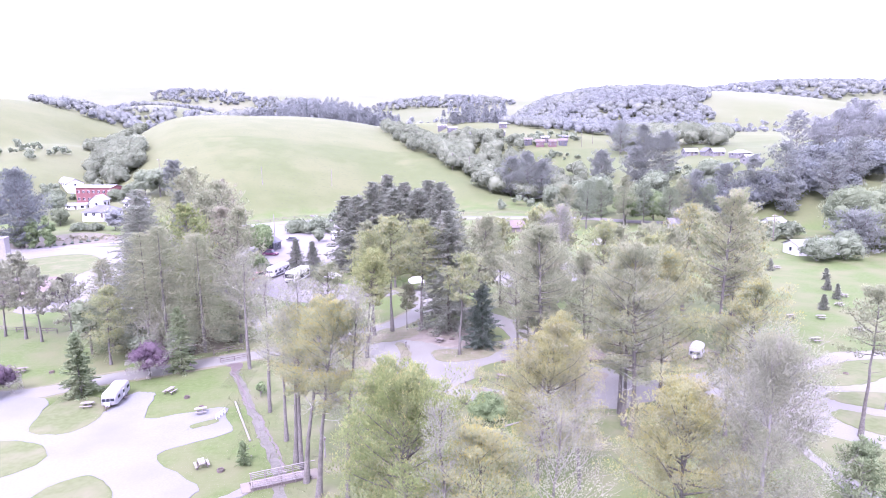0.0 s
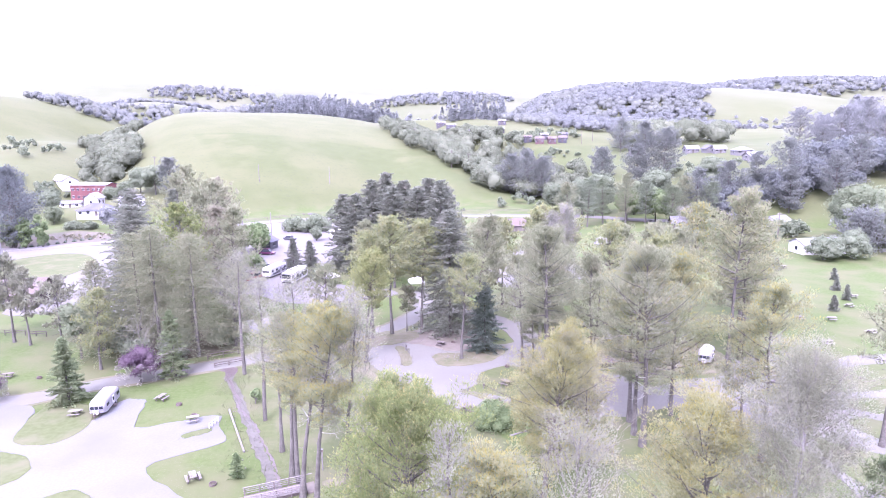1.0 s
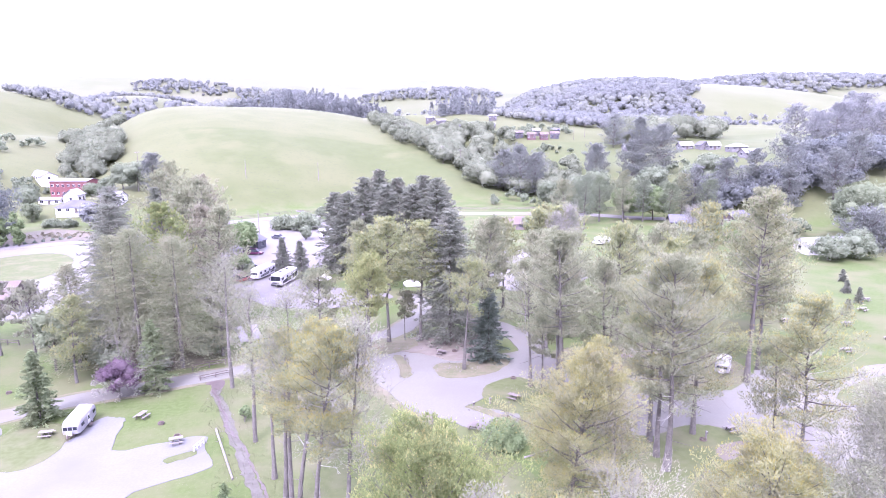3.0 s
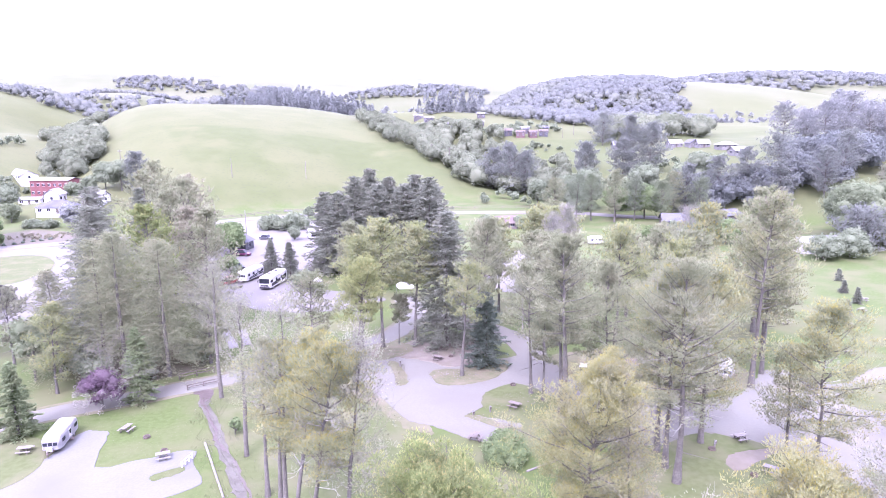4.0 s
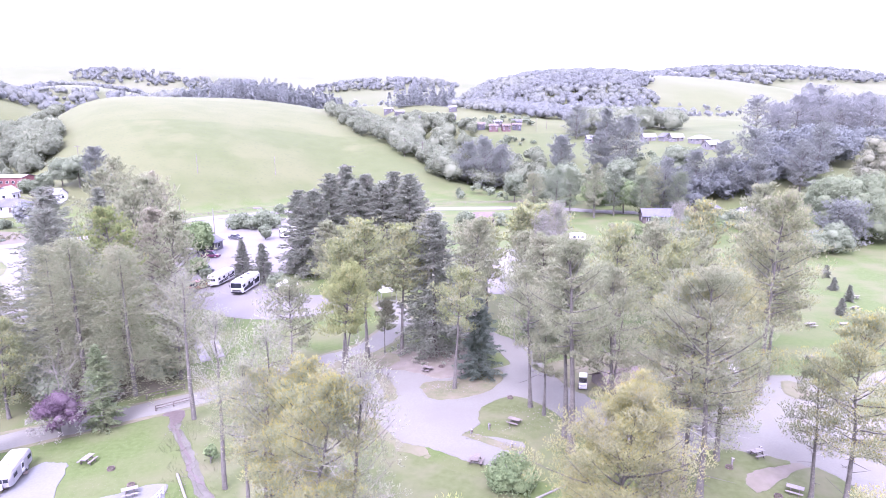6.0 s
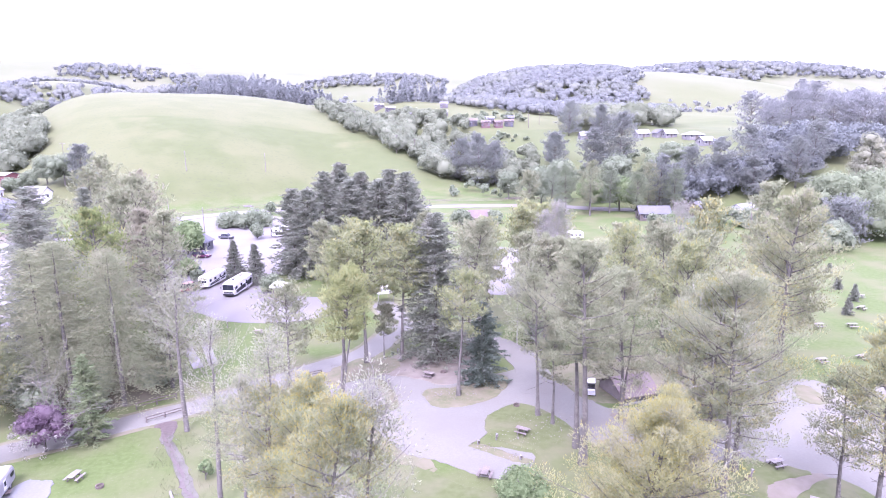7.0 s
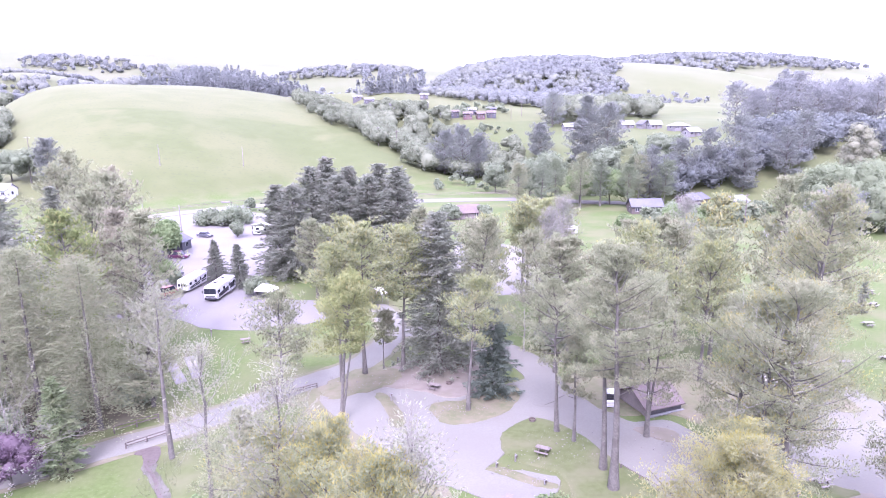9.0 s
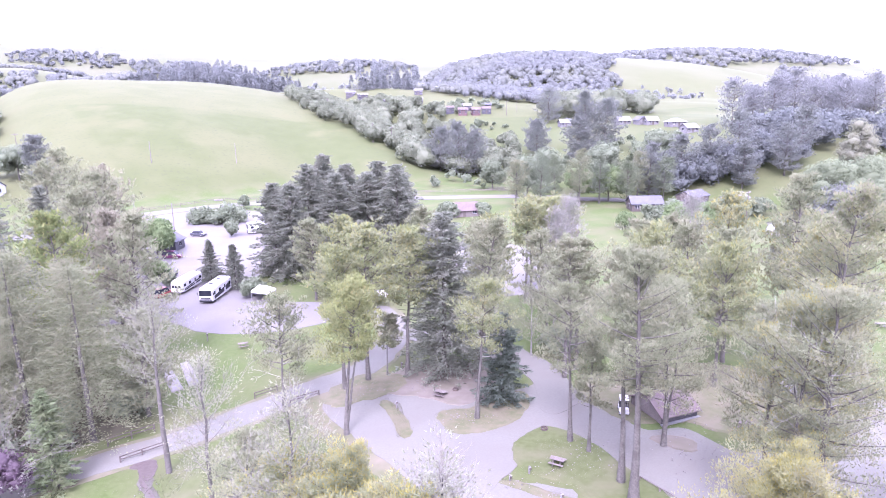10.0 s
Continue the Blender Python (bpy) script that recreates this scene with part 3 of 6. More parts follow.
def pine(x, y, h, cb=0.5, R=4.5, leaf=L_PINE, seed=0, dens=1.0, dead=6, lean=(0, 0), bark=BARK, girth=1.0, size=None, round_top=0.75,
         label="tall pine with a bare trunk and an open needle crown", fork=False, pale=0, bushy=1.0, tips=0.35, z=0.0, name="pine_tree", group="campground trees", flat=0.5, wide=0.17, leafage=1.0, tip=None):
    """A tall pine: bare trunk, upswept limbs, crown of needle clumps; dead: short dead stubs below the crown; pale: dead pale branchwork inside it."""
    rng = np.random.default_rng(seed)
    d = math.hypot(x + 3, y - 22)
    size = size or min(0.6, max(0.17, d / 268 * (1 + 0.6 * min(1, max(0, (d - 70) / 50)))))
    tree = thing(name, label, "tree", pose(x, y, z, 0, 0, rng.uniform(-20, 20)), group)
    h -= 0.8
    path, t = stem(rng, h, lean)
    r0 = (0.0108 * h + 0.045) * girth
    wood = [tube(path, r0 * (1.25 * np.exp(-t * 12) * 0.5 + 1 - 0.86 * t), 8)]
    if fork:
        q, tq = stem(rng, h * 0.92, (lean[0] + 1.6, lean[1] - 0.4))
        q[:, :2] += path[1, :2] * (tq[:, None] > 0)
        wood.append(tube(q, r0 * 0.75 * (1 - 0.85 * tq), 7))
    n = int(20 * dens) + 7
    cen, rad = [], []
    for i in range(n):
        u = (i + rng.uniform(0.1, 0.9)) / n
        prof = (0.5 + 0.5 * math.sin(math.pi * (u * 0.75 + 0.12))) * (1 - round_top * u ** 3)
        L = R * prof * rng.uniform(0.65, 1.2)
        p = limb(rng, at_height(path, t, cb + (0.98 - cb) * u), i * 2.4 + rng.normal(0, 0.4), radians(2 + 42 * u + rng.normal(0, 10)), L)
        wood.append(tube(p, np.linspace(0.014 * L + 0.014, 0.010, len(p)), 4))
        for s in (0.42, 0.64, 0.84, 1.0):
            c = np.array([np.interp(s, np.linspace(0, 1, len(p)), p[:, k]) for k in range(3)])
            side = unit(np.array([-(p[-1] - p[0])[1], (p[-1] - p[0])[0], 0.0]))
            for sg in ((-1, 1) if s < 0.95 else (0,)):
                cen.append(c + side * sg * L * 0.20 * rng.uniform(0.4, 1.3) + rng.normal(0, 0.2, 3))
                rad.append((0.5 + 0.10 * L) * rng.uniform(0.7, 1.25))
    cen.append(path[-1]), rad.append(0.7)
    for i in range(dead):
        u = rng.uniform(max(0.12, cb - 0.25), max(0.2, cb + 0.1))
        p = limb(rng, at_height(path, t, u), rng.uniform(0, 6.28), radians(rng.uniform(-15, 15)), rng.uniform(0.5, 0.55 * R), 0.0, 4)
        wood.append(tube(p, np.linspace(0.05, 0.012, 4), 4))
    part_np("trunk", merge(wood), bark, tree)
    if pale:
        br = []
        for i in range(pale):
            u = rng.uniform(cb * 0.85, 0.8)
            p = limb(rng, at_height(path, t, u), rng.uniform(0, 6.28), radians(rng.uniform(0, 35)), R * rng.uniform(0.35, 0.62), 0.1, 5)
            br.append(tube(p, np.linspace(0.042, 0.012, 5), 4))
            br += twigs(rng, p, 0.02, 3)
        tagged(part_np("dead_wood", merge(br), DEADWOOD, tree, "pale dead lichen-covered branches"), kind="stuff")
    per = int(18 * leafage * (0.38 / size) ** 1.2)
    cen, rad = np.array(cen), np.array(rad) * bushy * 0.86
    part_np("crown", clumps(rng, cen, rad, per, size, flat, 0.7, wide), leaf, tree)
    tip = tip or {L_YELLOW: L_TIPS, L_YTIP: L_TIPS, L_BRIGHT: L_TIPS_GREEN, L_FRESH: L_TIPS_GREEN, L_PINE: L_TIPS_GREEN}.get(leaf)
    if tip:
        m = max(3, int(per * tips))
        o = unit(rng.normal(0, 1, (len(cen) * m, 3)) + np.array([0, 0, 0.7]))
        p = np.repeat(cen, m, 0) + o * np.array([1, 1, 0.75]) * np.repeat(rad, m)[:, None] * rng.uniform(0.85, 1.12, (len(o), 1))
        tagged(part_np("needle_tip_growth", tufts(rng, p, unit(o + np.array([0, 0, 1.4])), size * 0.9, 0.17, 1), tip, tree, "paler young needle tips"), kind="stuff")
    return tree


def cypress(x, y, h, R, leaf, seed, label, z=0.0, dens=2.0, cb=0.08, name="cypress_tree", size=0.6):
    """An old cypress: broad layered sprays of foliage from near the ground."""
    return pine(x, y, h + 0.8, cb, R, leaf, seed, dens, 2, size=size, round_top=0.7, bushy=1.5, flat=0.42, wide=0.3, leafage=1.1, z=z, label=label, name=name, group="valley trees")


def fir(x, y, h, R=3.0, leaf=L_FIR, seed=0, cb=0.04, dens=1.0, droop=0.25, size=0.5, name="fir_tree", label="conical dark green fir tree", lean=(0, 0), power=0.85, wide=0.19, per=2):
    """A cone of drooping branches in whorls down to near the ground."""
    rng = np.random.default_rng(seed)
    tree = thing(name, label, "tree", pose(x, y, 0, 0, 0, rng.uniform(0, 360)), "campground conifers")
    path, t = stem(rng, h, lean, wobble=0.004)
    part_np("trunk", tube(path, (0.016 * h + 0.04) * (1 - 0.92 * t), 7), BARK, tree)
    n = int(h * 11 * dens) + 20
    pts, dirs = [], []
    for i in range(n):
        u = (i + rng.uniform(0, 1)) / n
        L = R * ((1 - u) ** power * 0.94 + 0.06) * rng.uniform(0.5, 1.2)
        az = i * 2.4 + rng.normal(0, 0.3)
        p = limb(rng, at_height(path, t, cb + (0.985 - cb) * u), az, radians(-8 + 38 * u + rng.normal(0, 7)), L, -droop * (1 - u) + 0.05)
        m = int(10 + 20 * L / max(R, 1) * dens)
        s = rng.uniform(0.12, 1, m) ** 0.75
        c = np.stack([np.interp(s, np.linspace(0, 1, len(p)), p[:, k]) for k in range(3)], 1)
        side = np.array([-math.sin(az), math.cos(az), 0])
        w = rng.uniform(-1, 1, m)
        c += np.outer(w * L * 0.19 * (1.15 - s), side) + rng.normal(0, 0.06 + 0.03 * R, (m, 3)) * np.array([1, 1, 0.4])
        d = np.array([math.cos(az), math.sin(az), 0.1]) + np.outer(w, side)
        pts.append(c), dirs.append(unit(d))
    part_np("crown", tufts(rng, np.concatenate(pts), np.concatenate(dirs), size, wide, per), leaf, tree)
    return tree


def crown_geo(rng, h, R, base, lobes, leaves, size, spread=0.75):
    """Leaves over a crown of uneven lobes."""
    cs, rs = [], []
    for i in range(lobes):
        a, e = rng.uniform(0, 6.28), rng.uniform(-0.35 if R > 0.35 * h else -0.9, 1)
        k = spread * R * math.cos(e * 1.2) * rng.uniform(0.45, 1)
        cs.append((k * math.cos(a), k * math.sin(a), base + (h - base) * (0.42 + 0.38 * e)))
        rs.append(R * rng.uniform(0.34, 0.52))
    cs, rs = np.array(cs), np.array(rs)
    pick = rng.integers(0, lobes, leaves)
    o = unit(rng.normal(0, 1, (leaves, 3)))
    o[:, 2] *= 0.85
    p = cs[pick] + o * (rs[pick] * rng.uniform(0.66, 1.06, leaves))[:, None]
    return merge([lumps(rng, cs, rs * 0.58, int(lobes > 9)), tufts(rng, p, unit(o + np.array([0, 0, 0.35])), size, 0.5, 1, True)])


def leafy(x, y, h, R, leaf, seed=0, name="broadleaf_tree", label="rounded broadleaf tree", z=0.0, leaves=4000, size=0.5, trunk=0.25, lobes=16, bark=BARK, group="valley trees"):
    rng = np.random.default_rng(seed)
    tree = thing(name, label, "tree", pose(x, y, z, 0, 0, rng.uniform(0, 360)), group)
    path, t = stem(rng, h * 0.75, (0, 0))
    wood = [tube(path, (0.02 * h + 0.03) * (1 - 0.8 * t), 7)]
    for i in range(7):
        p = limb(rng, at_height(path, t, rng.uniform(trunk, 0.85)), i * 2.4, radians(35), R * rng.uniform(0.5, 0.85))
        wood.append(tube(p, np.linspace(0.09, 0.02, len(p)), 4))
    part_np("trunk", merge(wood), bark, tree)
    part_np("crown", crown_geo(rng, h, R, h * trunk, lobes, leaves, size), leaf, tree)
    return tree


def bare(x, y, h, cb=0.45, R=3.0, seed=0, n=16, depth=3, lean=(0, 0), leaf=None, leaves=0, label="bare tree with pale lichen-covered branches", bark=BARK_PALE, girth=0.8, up=45):
    rng = np.random.default_rng(seed)
    tree = thing("bare_tree", label, "tree", pose(x, y, 0), "campground trees")
    path, t = stem(rng, h, lean)
    part_np("trunk", tube(path, (0.014 * h + 0.04) * girth * (1 - 0.88 * t), 7), bark, tree)
    br, tips = [], []
    for i in range(n):
        u = (i + rng.uniform(0, 1)) / n
        L = R * (0.55 + 0.45 * math.sin(math.pi * (u * 0.8 + 0.1))) * (1 - 0.5 * u ** 2) * rng.uniform(0.7, 1.15)
        p = limb(rng, at_height(path, t, cb + (0.98 - cb) * u), i * 2.4 + rng.normal(0, 0.3), radians(15 + up * u + rng.normal(0, 10)), L, 0.3)
        br.append(tube(p, np.linspace(0.04, 0.012, len(p)), 4))
        br += twigs(rng, p, 0.016, depth, 0.5, 0.5, 4 if y < 70 else 3)
        tips.append(p[2:])
    tagged(part_np("twig_work", merge(br), TWIG, tree, "pale leafless twigs"), kind="stuff")
    if leaf:
        c = np.concatenate(tips)
        part_np("crown", clumps(rng, c, np.full(len(c), R * 0.26), max(1, int((2.9 if y < 40 else 1.5) * leaves) // len(c)), 0.14 if y < 40 else 0.21, 0.8, 0.5, 0.2), leaf, tree, "thin fuzz of grey lichen and buds")
    return tree


def plum(x, y, h, R, seed):
    """A ragged purple plum tree with pale pink blossom low on its outer twigs."""
    tree = leafy(x, y, h, R * 0.92, L_PLUM, seed, "plum_tree", "purple-leaved plum tree with pale pink blossom beside the lane", leaves=5200, size=0.2, trunk=0.12, lobes=30)
    rng = np.random.default_rng(seed)
    p = limb(rng, np.array([0, 0, 0.5]), 0, radians(70), h * 0.8)
    br = twigs(rng, p, 0.04, 3, 1.0, 0.75, 6)
    tagged(part_np("twig_work", merge(br), TWIG, tree, "pale fine outer twigs"), kind="stuff")
    a = rng.uniform(0, 6.283, 60)
    c = np.stack([R * 0.95 * np.cos(a), R * 0.95 * np.sin(a), h * rng.uniform(0.12, 0.6, 60)], 1)
    tagged(part_np("blossom", clumps(rng, c, np.full(60, 0.42), 14, 0.16, 0.7, 0.2, 0.4), L_PINK, tree, "pale pink blossom"), kind="stuff")
    return tree


# central loop
pine(-5.3, 96, 18.3, 0.52, 4.3, L_FRESH, 1, 2.6, 3, (1.6, 0.6), fork=True, label="two-stemmed pine with a dense fresh green crown")
pine(-5.0, 107.8, 19.5, 0.5, 4.3, L_PINE, 2, 1.8, 4)
pine(-1.8, 109.9, 22, 0.5, 5.2, L_PINE, 3, 2.2, 4, (0.8, 0))
pine(0.9, 110.9, 9.4, 0.48, 2.0, L_GREY, 4, 0.5, 3, girth=0.8, label="small thin pine with a sparse crown")
pine(3.6, 110.1, 21, 0.5, 4.8, L_PINE, 5, 2.0, 6, (1.2, 0))
pine(10.1, 96.4, 17.3, 0.52, 4.3, L_PINE, 6, 0.75, 4, (0.3, 0), pale=7, label="pine with pale dead lower branches and a small crown")
fir(14.2, 99.8, 11.8, 3.7, L_SPRUCE, 7, size=0.42, dens=1.7, power=0.6, label="dark blue-green young conifer on the island")
fir(8.8, 110.5, 22.5, 7.0, L_DARK, 8, 0.03, 1.9, 0.3, 0.5, power=0.6, label="large dark conifer with sweeping low branches")
pine(13.8, 110.3, 22, 0.35, 4.4, L_GREY, 9, 1.9, 4, (1.5, 0))
pine(16.5, 119, 20, 0.35, 5.0, L_GREY, 10, 1.9, 4)
pine(20.5, 128, 19, 0.4, 4.5, L_PINE, 11, 1.6, 4)
# redwoods beyond the lane
for k, (x, y, h, R) in enumerate([(-17.5, 170, 20, 5.2), (-13.5, 165, 20.5, 5.8), (-10, 174, 23.5, 6.0), (-6.5, 179, 25, 6.2), (-4, 167, 22.0, 6.2), (-1, 176, 23, 6.0), (2.5, 166, 22, 6.0), (5.5, 172, 23.8, 6.0), (8.5, 161, 24.0, 6.0), (10.5, 168, 22, 5.5)]):
    fir(x, y, h, R * 1.3, L_DARK, 20 + k, 0.03, 1.35, 0.3, 0.7, "redwood_tree", "dark grey-green redwood in a dense clump", power=0.6)
pine(-9, 148, 16, 0.25, 4.5, L_GREY, 31, 1.9, 3)
pine(-3, 145, 17, 0.3, 4.6, L_PINE, 32, 1.9, 3)
pine(12, 150, 17, 0.3, 4.8, L_GREY, 33, 1.9, 3)
# lot conifers and bushes
fir(-31, 166.5, 9.0, 3.9, L_DARK, 34, size=0.42, dens=1.7, power=1.05)
fir(-25.2, 160, 9.2, 4.0, L_DARK, 35, size=0.42, dens=1.7, power=1.05)
leafy(-21, 153, 4.2, 2.6, L_OAK, 36, "shrub", "rounded green shrub beside the motorhome", leaves=1500, size=0.4, trunk=0.05)
leafy(-48.5, 195, 8.2, 6.2, L_BUSH, 37, label="bright green spreading tree beside a small shed", leaves=4500, size=0.6)
leafy(-37, 235, 5.5, 6.0, L_OAK, 38, "shrub", "grey-green thicket along the road", leaves=2500, size=0.6, trunk=0.05)
leafy(-45, 237, 5.0, 5.0, L_OAK, 39, "shrub", "grey-green thicket along the road", leaves=2200, size=0.6, trunk=0.05)
leafy(-35, 262, 5.0, 2.5, L_OAK, 40, "shrub", "round green bush beside the road", leaves=1200, size=0.6, trunk=0.05)
leafy(-33, 214, 5.0, 2.6, L_OAK, 41, "shrub", "dense hedge at the end of the lot", leaves=1500, size=0.5, trunk=0.02)
leafy(-43, 171, 4.0, 3.2, L_BUSH, 42, "shrub", "low green bush beside the trailer", leaves=1500, size=0.45, trunk=0.02)
leafy(-39, 165, 3.0, 1.8, L_OAK, 43, "shrub", "low green bush beside the trailer", leaves=900, size=0.4, trunk=0.02)
# left grove
fir(-33.5, 100.6, 20.4, 7.5, L_GREY, 44, 0.13, 1.9, 0.35, 0.27, "conifer_tree", "broad grey-green conifer in the dark grove", power=0.5, wide=0.16, per=3)
fir(-40.5, 102.5, 21.8, 7.3, L_GREY, 45, 0.13, 1.9, 0.35, 0.27, "conifer_tree", "broad grey-green conifer in the dark grove", power=0.5, wide=0.16, per=3)
fir(-45.5, 107, 20, 6.6, L_GREY, 46, 0.13, 1.9, 0.35, 0.27, "conifer_tree", "broad grey-green conifer in the dark grove", power=0.5, wide=0.16, per=3)
pine(-40, 116, 24.5, 0.2, 6.0, L_BRIGHT, 47, 2.4, 4, label="pine with a fresh yellow-green top")
pine(-33, 120, 23, 0.15, 6.4, L_GREY, 48, 2.2, 4)
fir(-55, 128, 25, 6.4, L_DARK, 49, 0.05, 0.8, 0.3, 0.65, label="wide dark layered conifer")
fir(-50, 138, 25, 6.4, L_DARK, 50, 0.05, 0.8, 0.3, 0.65, label="wide dark layered conifer")
pine(-46, 150, 26, 0.12, 7.6, L_GREY, 51, 2.8, 4)
pine(-57, 158, 27, 0.12, 8.0, L_GREY, 52, 2.8, 4)
pine(-63, 180, 28, 0.12, 8.4, L_GREY, 53, 2.8, 4)
pine(-52, 172, 25, 0.12, 7.4, L_BROWN, 54, 2.6, 4, label="browning pine at the edge of the grove")
pine(-38, 130, 22, 0.2, 6.0, L_BROWN, 55, 2.4, 4, label="browning pine at the edge of the grove")
fir(-52, 121, 23.5, 8.0, L_DARK, 300, 0.05, 1.5, 0.3, 0.5, "conifer_tree", "tall dark layered conifer in the grove", power=0.55)
fir(-61, 140, 25, 8.2, L_DARK, 301, 0.05, 1.5, 0.3, 0.55, "conifer_tree", "tall dark layered conifer in the grove", power=0.55)
pine(-44, 136, 25, 0.12, 7.0, L_GREY, 302, 2.6, 4, label="grey-green pine inside the grove")
fir(-34, 91.7, 10.6, 3.0, L_FIR, 56, label="bushy green fir beside the purple tree")
fir(-45.3, 83, 9.5, 3.0, L_FIR, 57, size=0.42, dens=1.7, power=0.8, label="conical green fir on the grass island")
plum(-38.3, 89.6, 6.0, 3.2, 58)
plum(-57.5, 83, 5.0, 3.2, 59)
pine(-47.2, 95.7, 13.5, 0.2, 3.6, L_PINE, 60, 0.9, 6)
pine(-60, 108, 12.5, 0.3, 4.6, L_LICHEN, 61, 0.8, 5, pale=6, label="thin tree with sparse grey foliage and pale twigs")
leafy(-53, 101, 10, 3.6, L_WILLOW, 62, label="thin grey-green tree with pale twigs", leaves=2000, size=0.42, trunk=0.3)
pine(-75, 112.4, 14.5, 0.4, 3.4, L_LICHEN, 63, 0.9, 4, label="pale yellowish pine with a bare trunk")
pine(-70, 110.5, 16.8, 0.4, 3.8, L_LICHEN, 64, 1.0, 4, label="pale yellowish pine with a bare trunk")
pine(-66, 108.6, 14.5, 0.4, 3.0, L_LICHEN, 65, 0.8, 4, label="pale yellowish pine with a bare trunk")
fir(-37, 108.5, 19.5, 6.6, L_GREY, 230, 0.13, 1.9, 0.35, 0.27, "conifer_tree", "broad grey-green conifer in the dark grove", power=0.5, wide=0.16, per=3)
fir(-46.5, 115, 19.5, 6.4, L_GREY, 231, 0.13, 1.9, 0.35, 0.27, "conifer_tree", "broad grey-green conifer in the dark grove", power=0.5, wide=0.16, per=3)
fir(-49.5, 101.5, 16.5, 5.4, L_GREY, 232, 0.13, 1.9, 0.35, 0.27, "conifer_tree", "broad grey-green conifer in the dark grove", power=0.5, wide=0.16, per=3)
pine(-28.8, 105.5, 14, 0.12, 4.0, L_GREY, 233, 1.8, 4, label="low grey-green pine at the grove's edge")
for k, (x, y, h, R) in enumerate([(-43, 98.5, 4.0, 3.0), (-37, 99.5, 3.4, 2.6), (-47, 104, 4.5, 3.2), (-31, 107, 3.5, 2.8), (-38, 104, 4, 3.2), (-51, 108, 4, 3)]):
    leafy(x, y, h, R, L_OAK, 234 + k, "shrub", "low green understorey shrub in the grove", leaves=1300, size=0.4, trunk=0.02)
# bare and lichen trees west of the loop
bare(-23.6, 92.1, 18, 0.55, 4.0, 66, 30, 3, (0.0, 0.3), L_LICHEN, 1500, bark=BARK, girth=1.1, label="tall leafless pine trunk with a pale twiggy top")
bare(-16.4, 75.7, 18.2, 0.48, 3.6, 67, 40, 3, (0.5, 0), L_LICHEN, 1200, bark=BARK, girth=0.95, label="slender bare tree with pale forked branches")
pine(-12.6, 103.3, 15, 0.36, 4.8, L_GREY, 68, 1.3, 5, pale=8, label="thin grey pine with a twiggy open crown")
# tall pines by the creek
pine(-12.4, 67.4, 17, 0.52, 3.6, L_GREY, 70, 0.9, 8, (0.8, 0), pale=8)
pine(-10.1, 61.8, 19, 0.52, 3.8, L_YTIP, 71, 1.0, 8, (1.2, 0), pale=6)
pine(-8.2, 57.8, 20.4, 0.5, 4.0, L_YTIP, 72, 1.2, 8, (3.4, 0), pale=10, bushy=0.95, leafage=1.7, tips=0.5, label="tall pine with yellowing outer needles")
pine(-6.4, 55, 21.8, 0.5, 3.9, L_YTIP, 73, 1.25, 8, (3.4, -2.0), pale=10, bushy=0.95, leafage=1.7, tips=0.5, label="tall pine with yellowing outer needles")
bare(-3.4, 54.5, 21.0, 0.38, 4.2, 74, 34, 3, (1.6, -1), L_LICHEN, 2600, "lichen-grey tree with pale tufts on its outer twigs", bark=BARK)
bare(-9.2, 60.5, 21.6, 0.5, 3.6, 75, 22, 3, (0, 0.5), L_LICHEN, 1600, bark=BARK)
# nearest pines
pine(3.3, 35.6, 20.4, 0.40, 5.7, L_BRIGHT, 76, 3.2, 4, (0.3, 0), bushy=1.0, leafage=2.3, tips=0.4, round_top=0.55, label="broad pine with bright yellow-green needle tips")
bare(5.9, 31, 20.2, 0.55, 2.8, 77, 22, 3, (0, 0), L_LICHEN, 1200, bark=BARK)
bare(12.6, 31.5, 19.0, 0.4, 4.4, 78, 36, 3, (0, 0), L_LICHEN, 2000, bark=BARK)
pine(8.4, 31, 19.4, 0.4, 4.6, L_YTIP, 79, 1.6, 4, bushy=0.95, leafage=1.5, tips=0.45)
pine(24.0, 38.5, 18.2, 0.3, 5.8, L_YELLOW, 80, 2.6, 4, bushy=0.95, leafage=1.9, tips=0.4, round_top=0.55, label="broad pine with yellow needle tips")
bare(28, 34.6, 21.4, 0.35, 5.0, 81, 46, 3, (0, 0), L_LICHEN, 15000, "large twiggy tree grey with lichen")
pine(46.5, 50, 7.5, 0.15, 2.8, L_FIR, 82, 0.9, 2, size=0.4)
pine(16.2, 56.5, 18.2, 0.22, 6.2, L_YELLOW, 83, 3.2, 2, (2.2, -0.8), bushy=1.1, leafage=2.1, tips=0.35, label="dense golden-green pine with a low crown")
bare(20.5, 55, 14, 0.3, 3.2, 84, 22, 3, (0, 0), L_BROWN, 1800, bark=BARK)
# pines on the east island and round the shed
pine(19.0, 89.3, 19, 0.45, 4.8, L_GREY, 85, 1.2, 8, (-0.4, 0), pale=5)
pine(20.1, 86.8, 13.5, 0.45, 2.5, L_GREY, 86, 0.6, 5)
pine(21.0, 81, 24, 0.45, 4.6, L_GREY, 87, 1.7, 6, (-0.6, 0), leafage=1.45)
pine(20.6, 77.6, 25, 0.48, 4.8, L_GREY, 88, 1.9, 8, (-0.3, 0), girth=1.25, leafage=1.45)
pine(28.5, 86.2, 19, 0.28, 5.6, L_GREY, 89, 1.7, 6, fork=True, bushy=1.15, pale=4, label="forked grey-green pine beside the shed", leafage=1.45)
pine(24.4, 105, 19.5, 0.4, 5.2, L_GREY, 90, 1.9, 5)
pine(27.3, 108, 19, 0.4, 5.0, L_GREY, 91, 1.9, 5, (-0.5, 0))
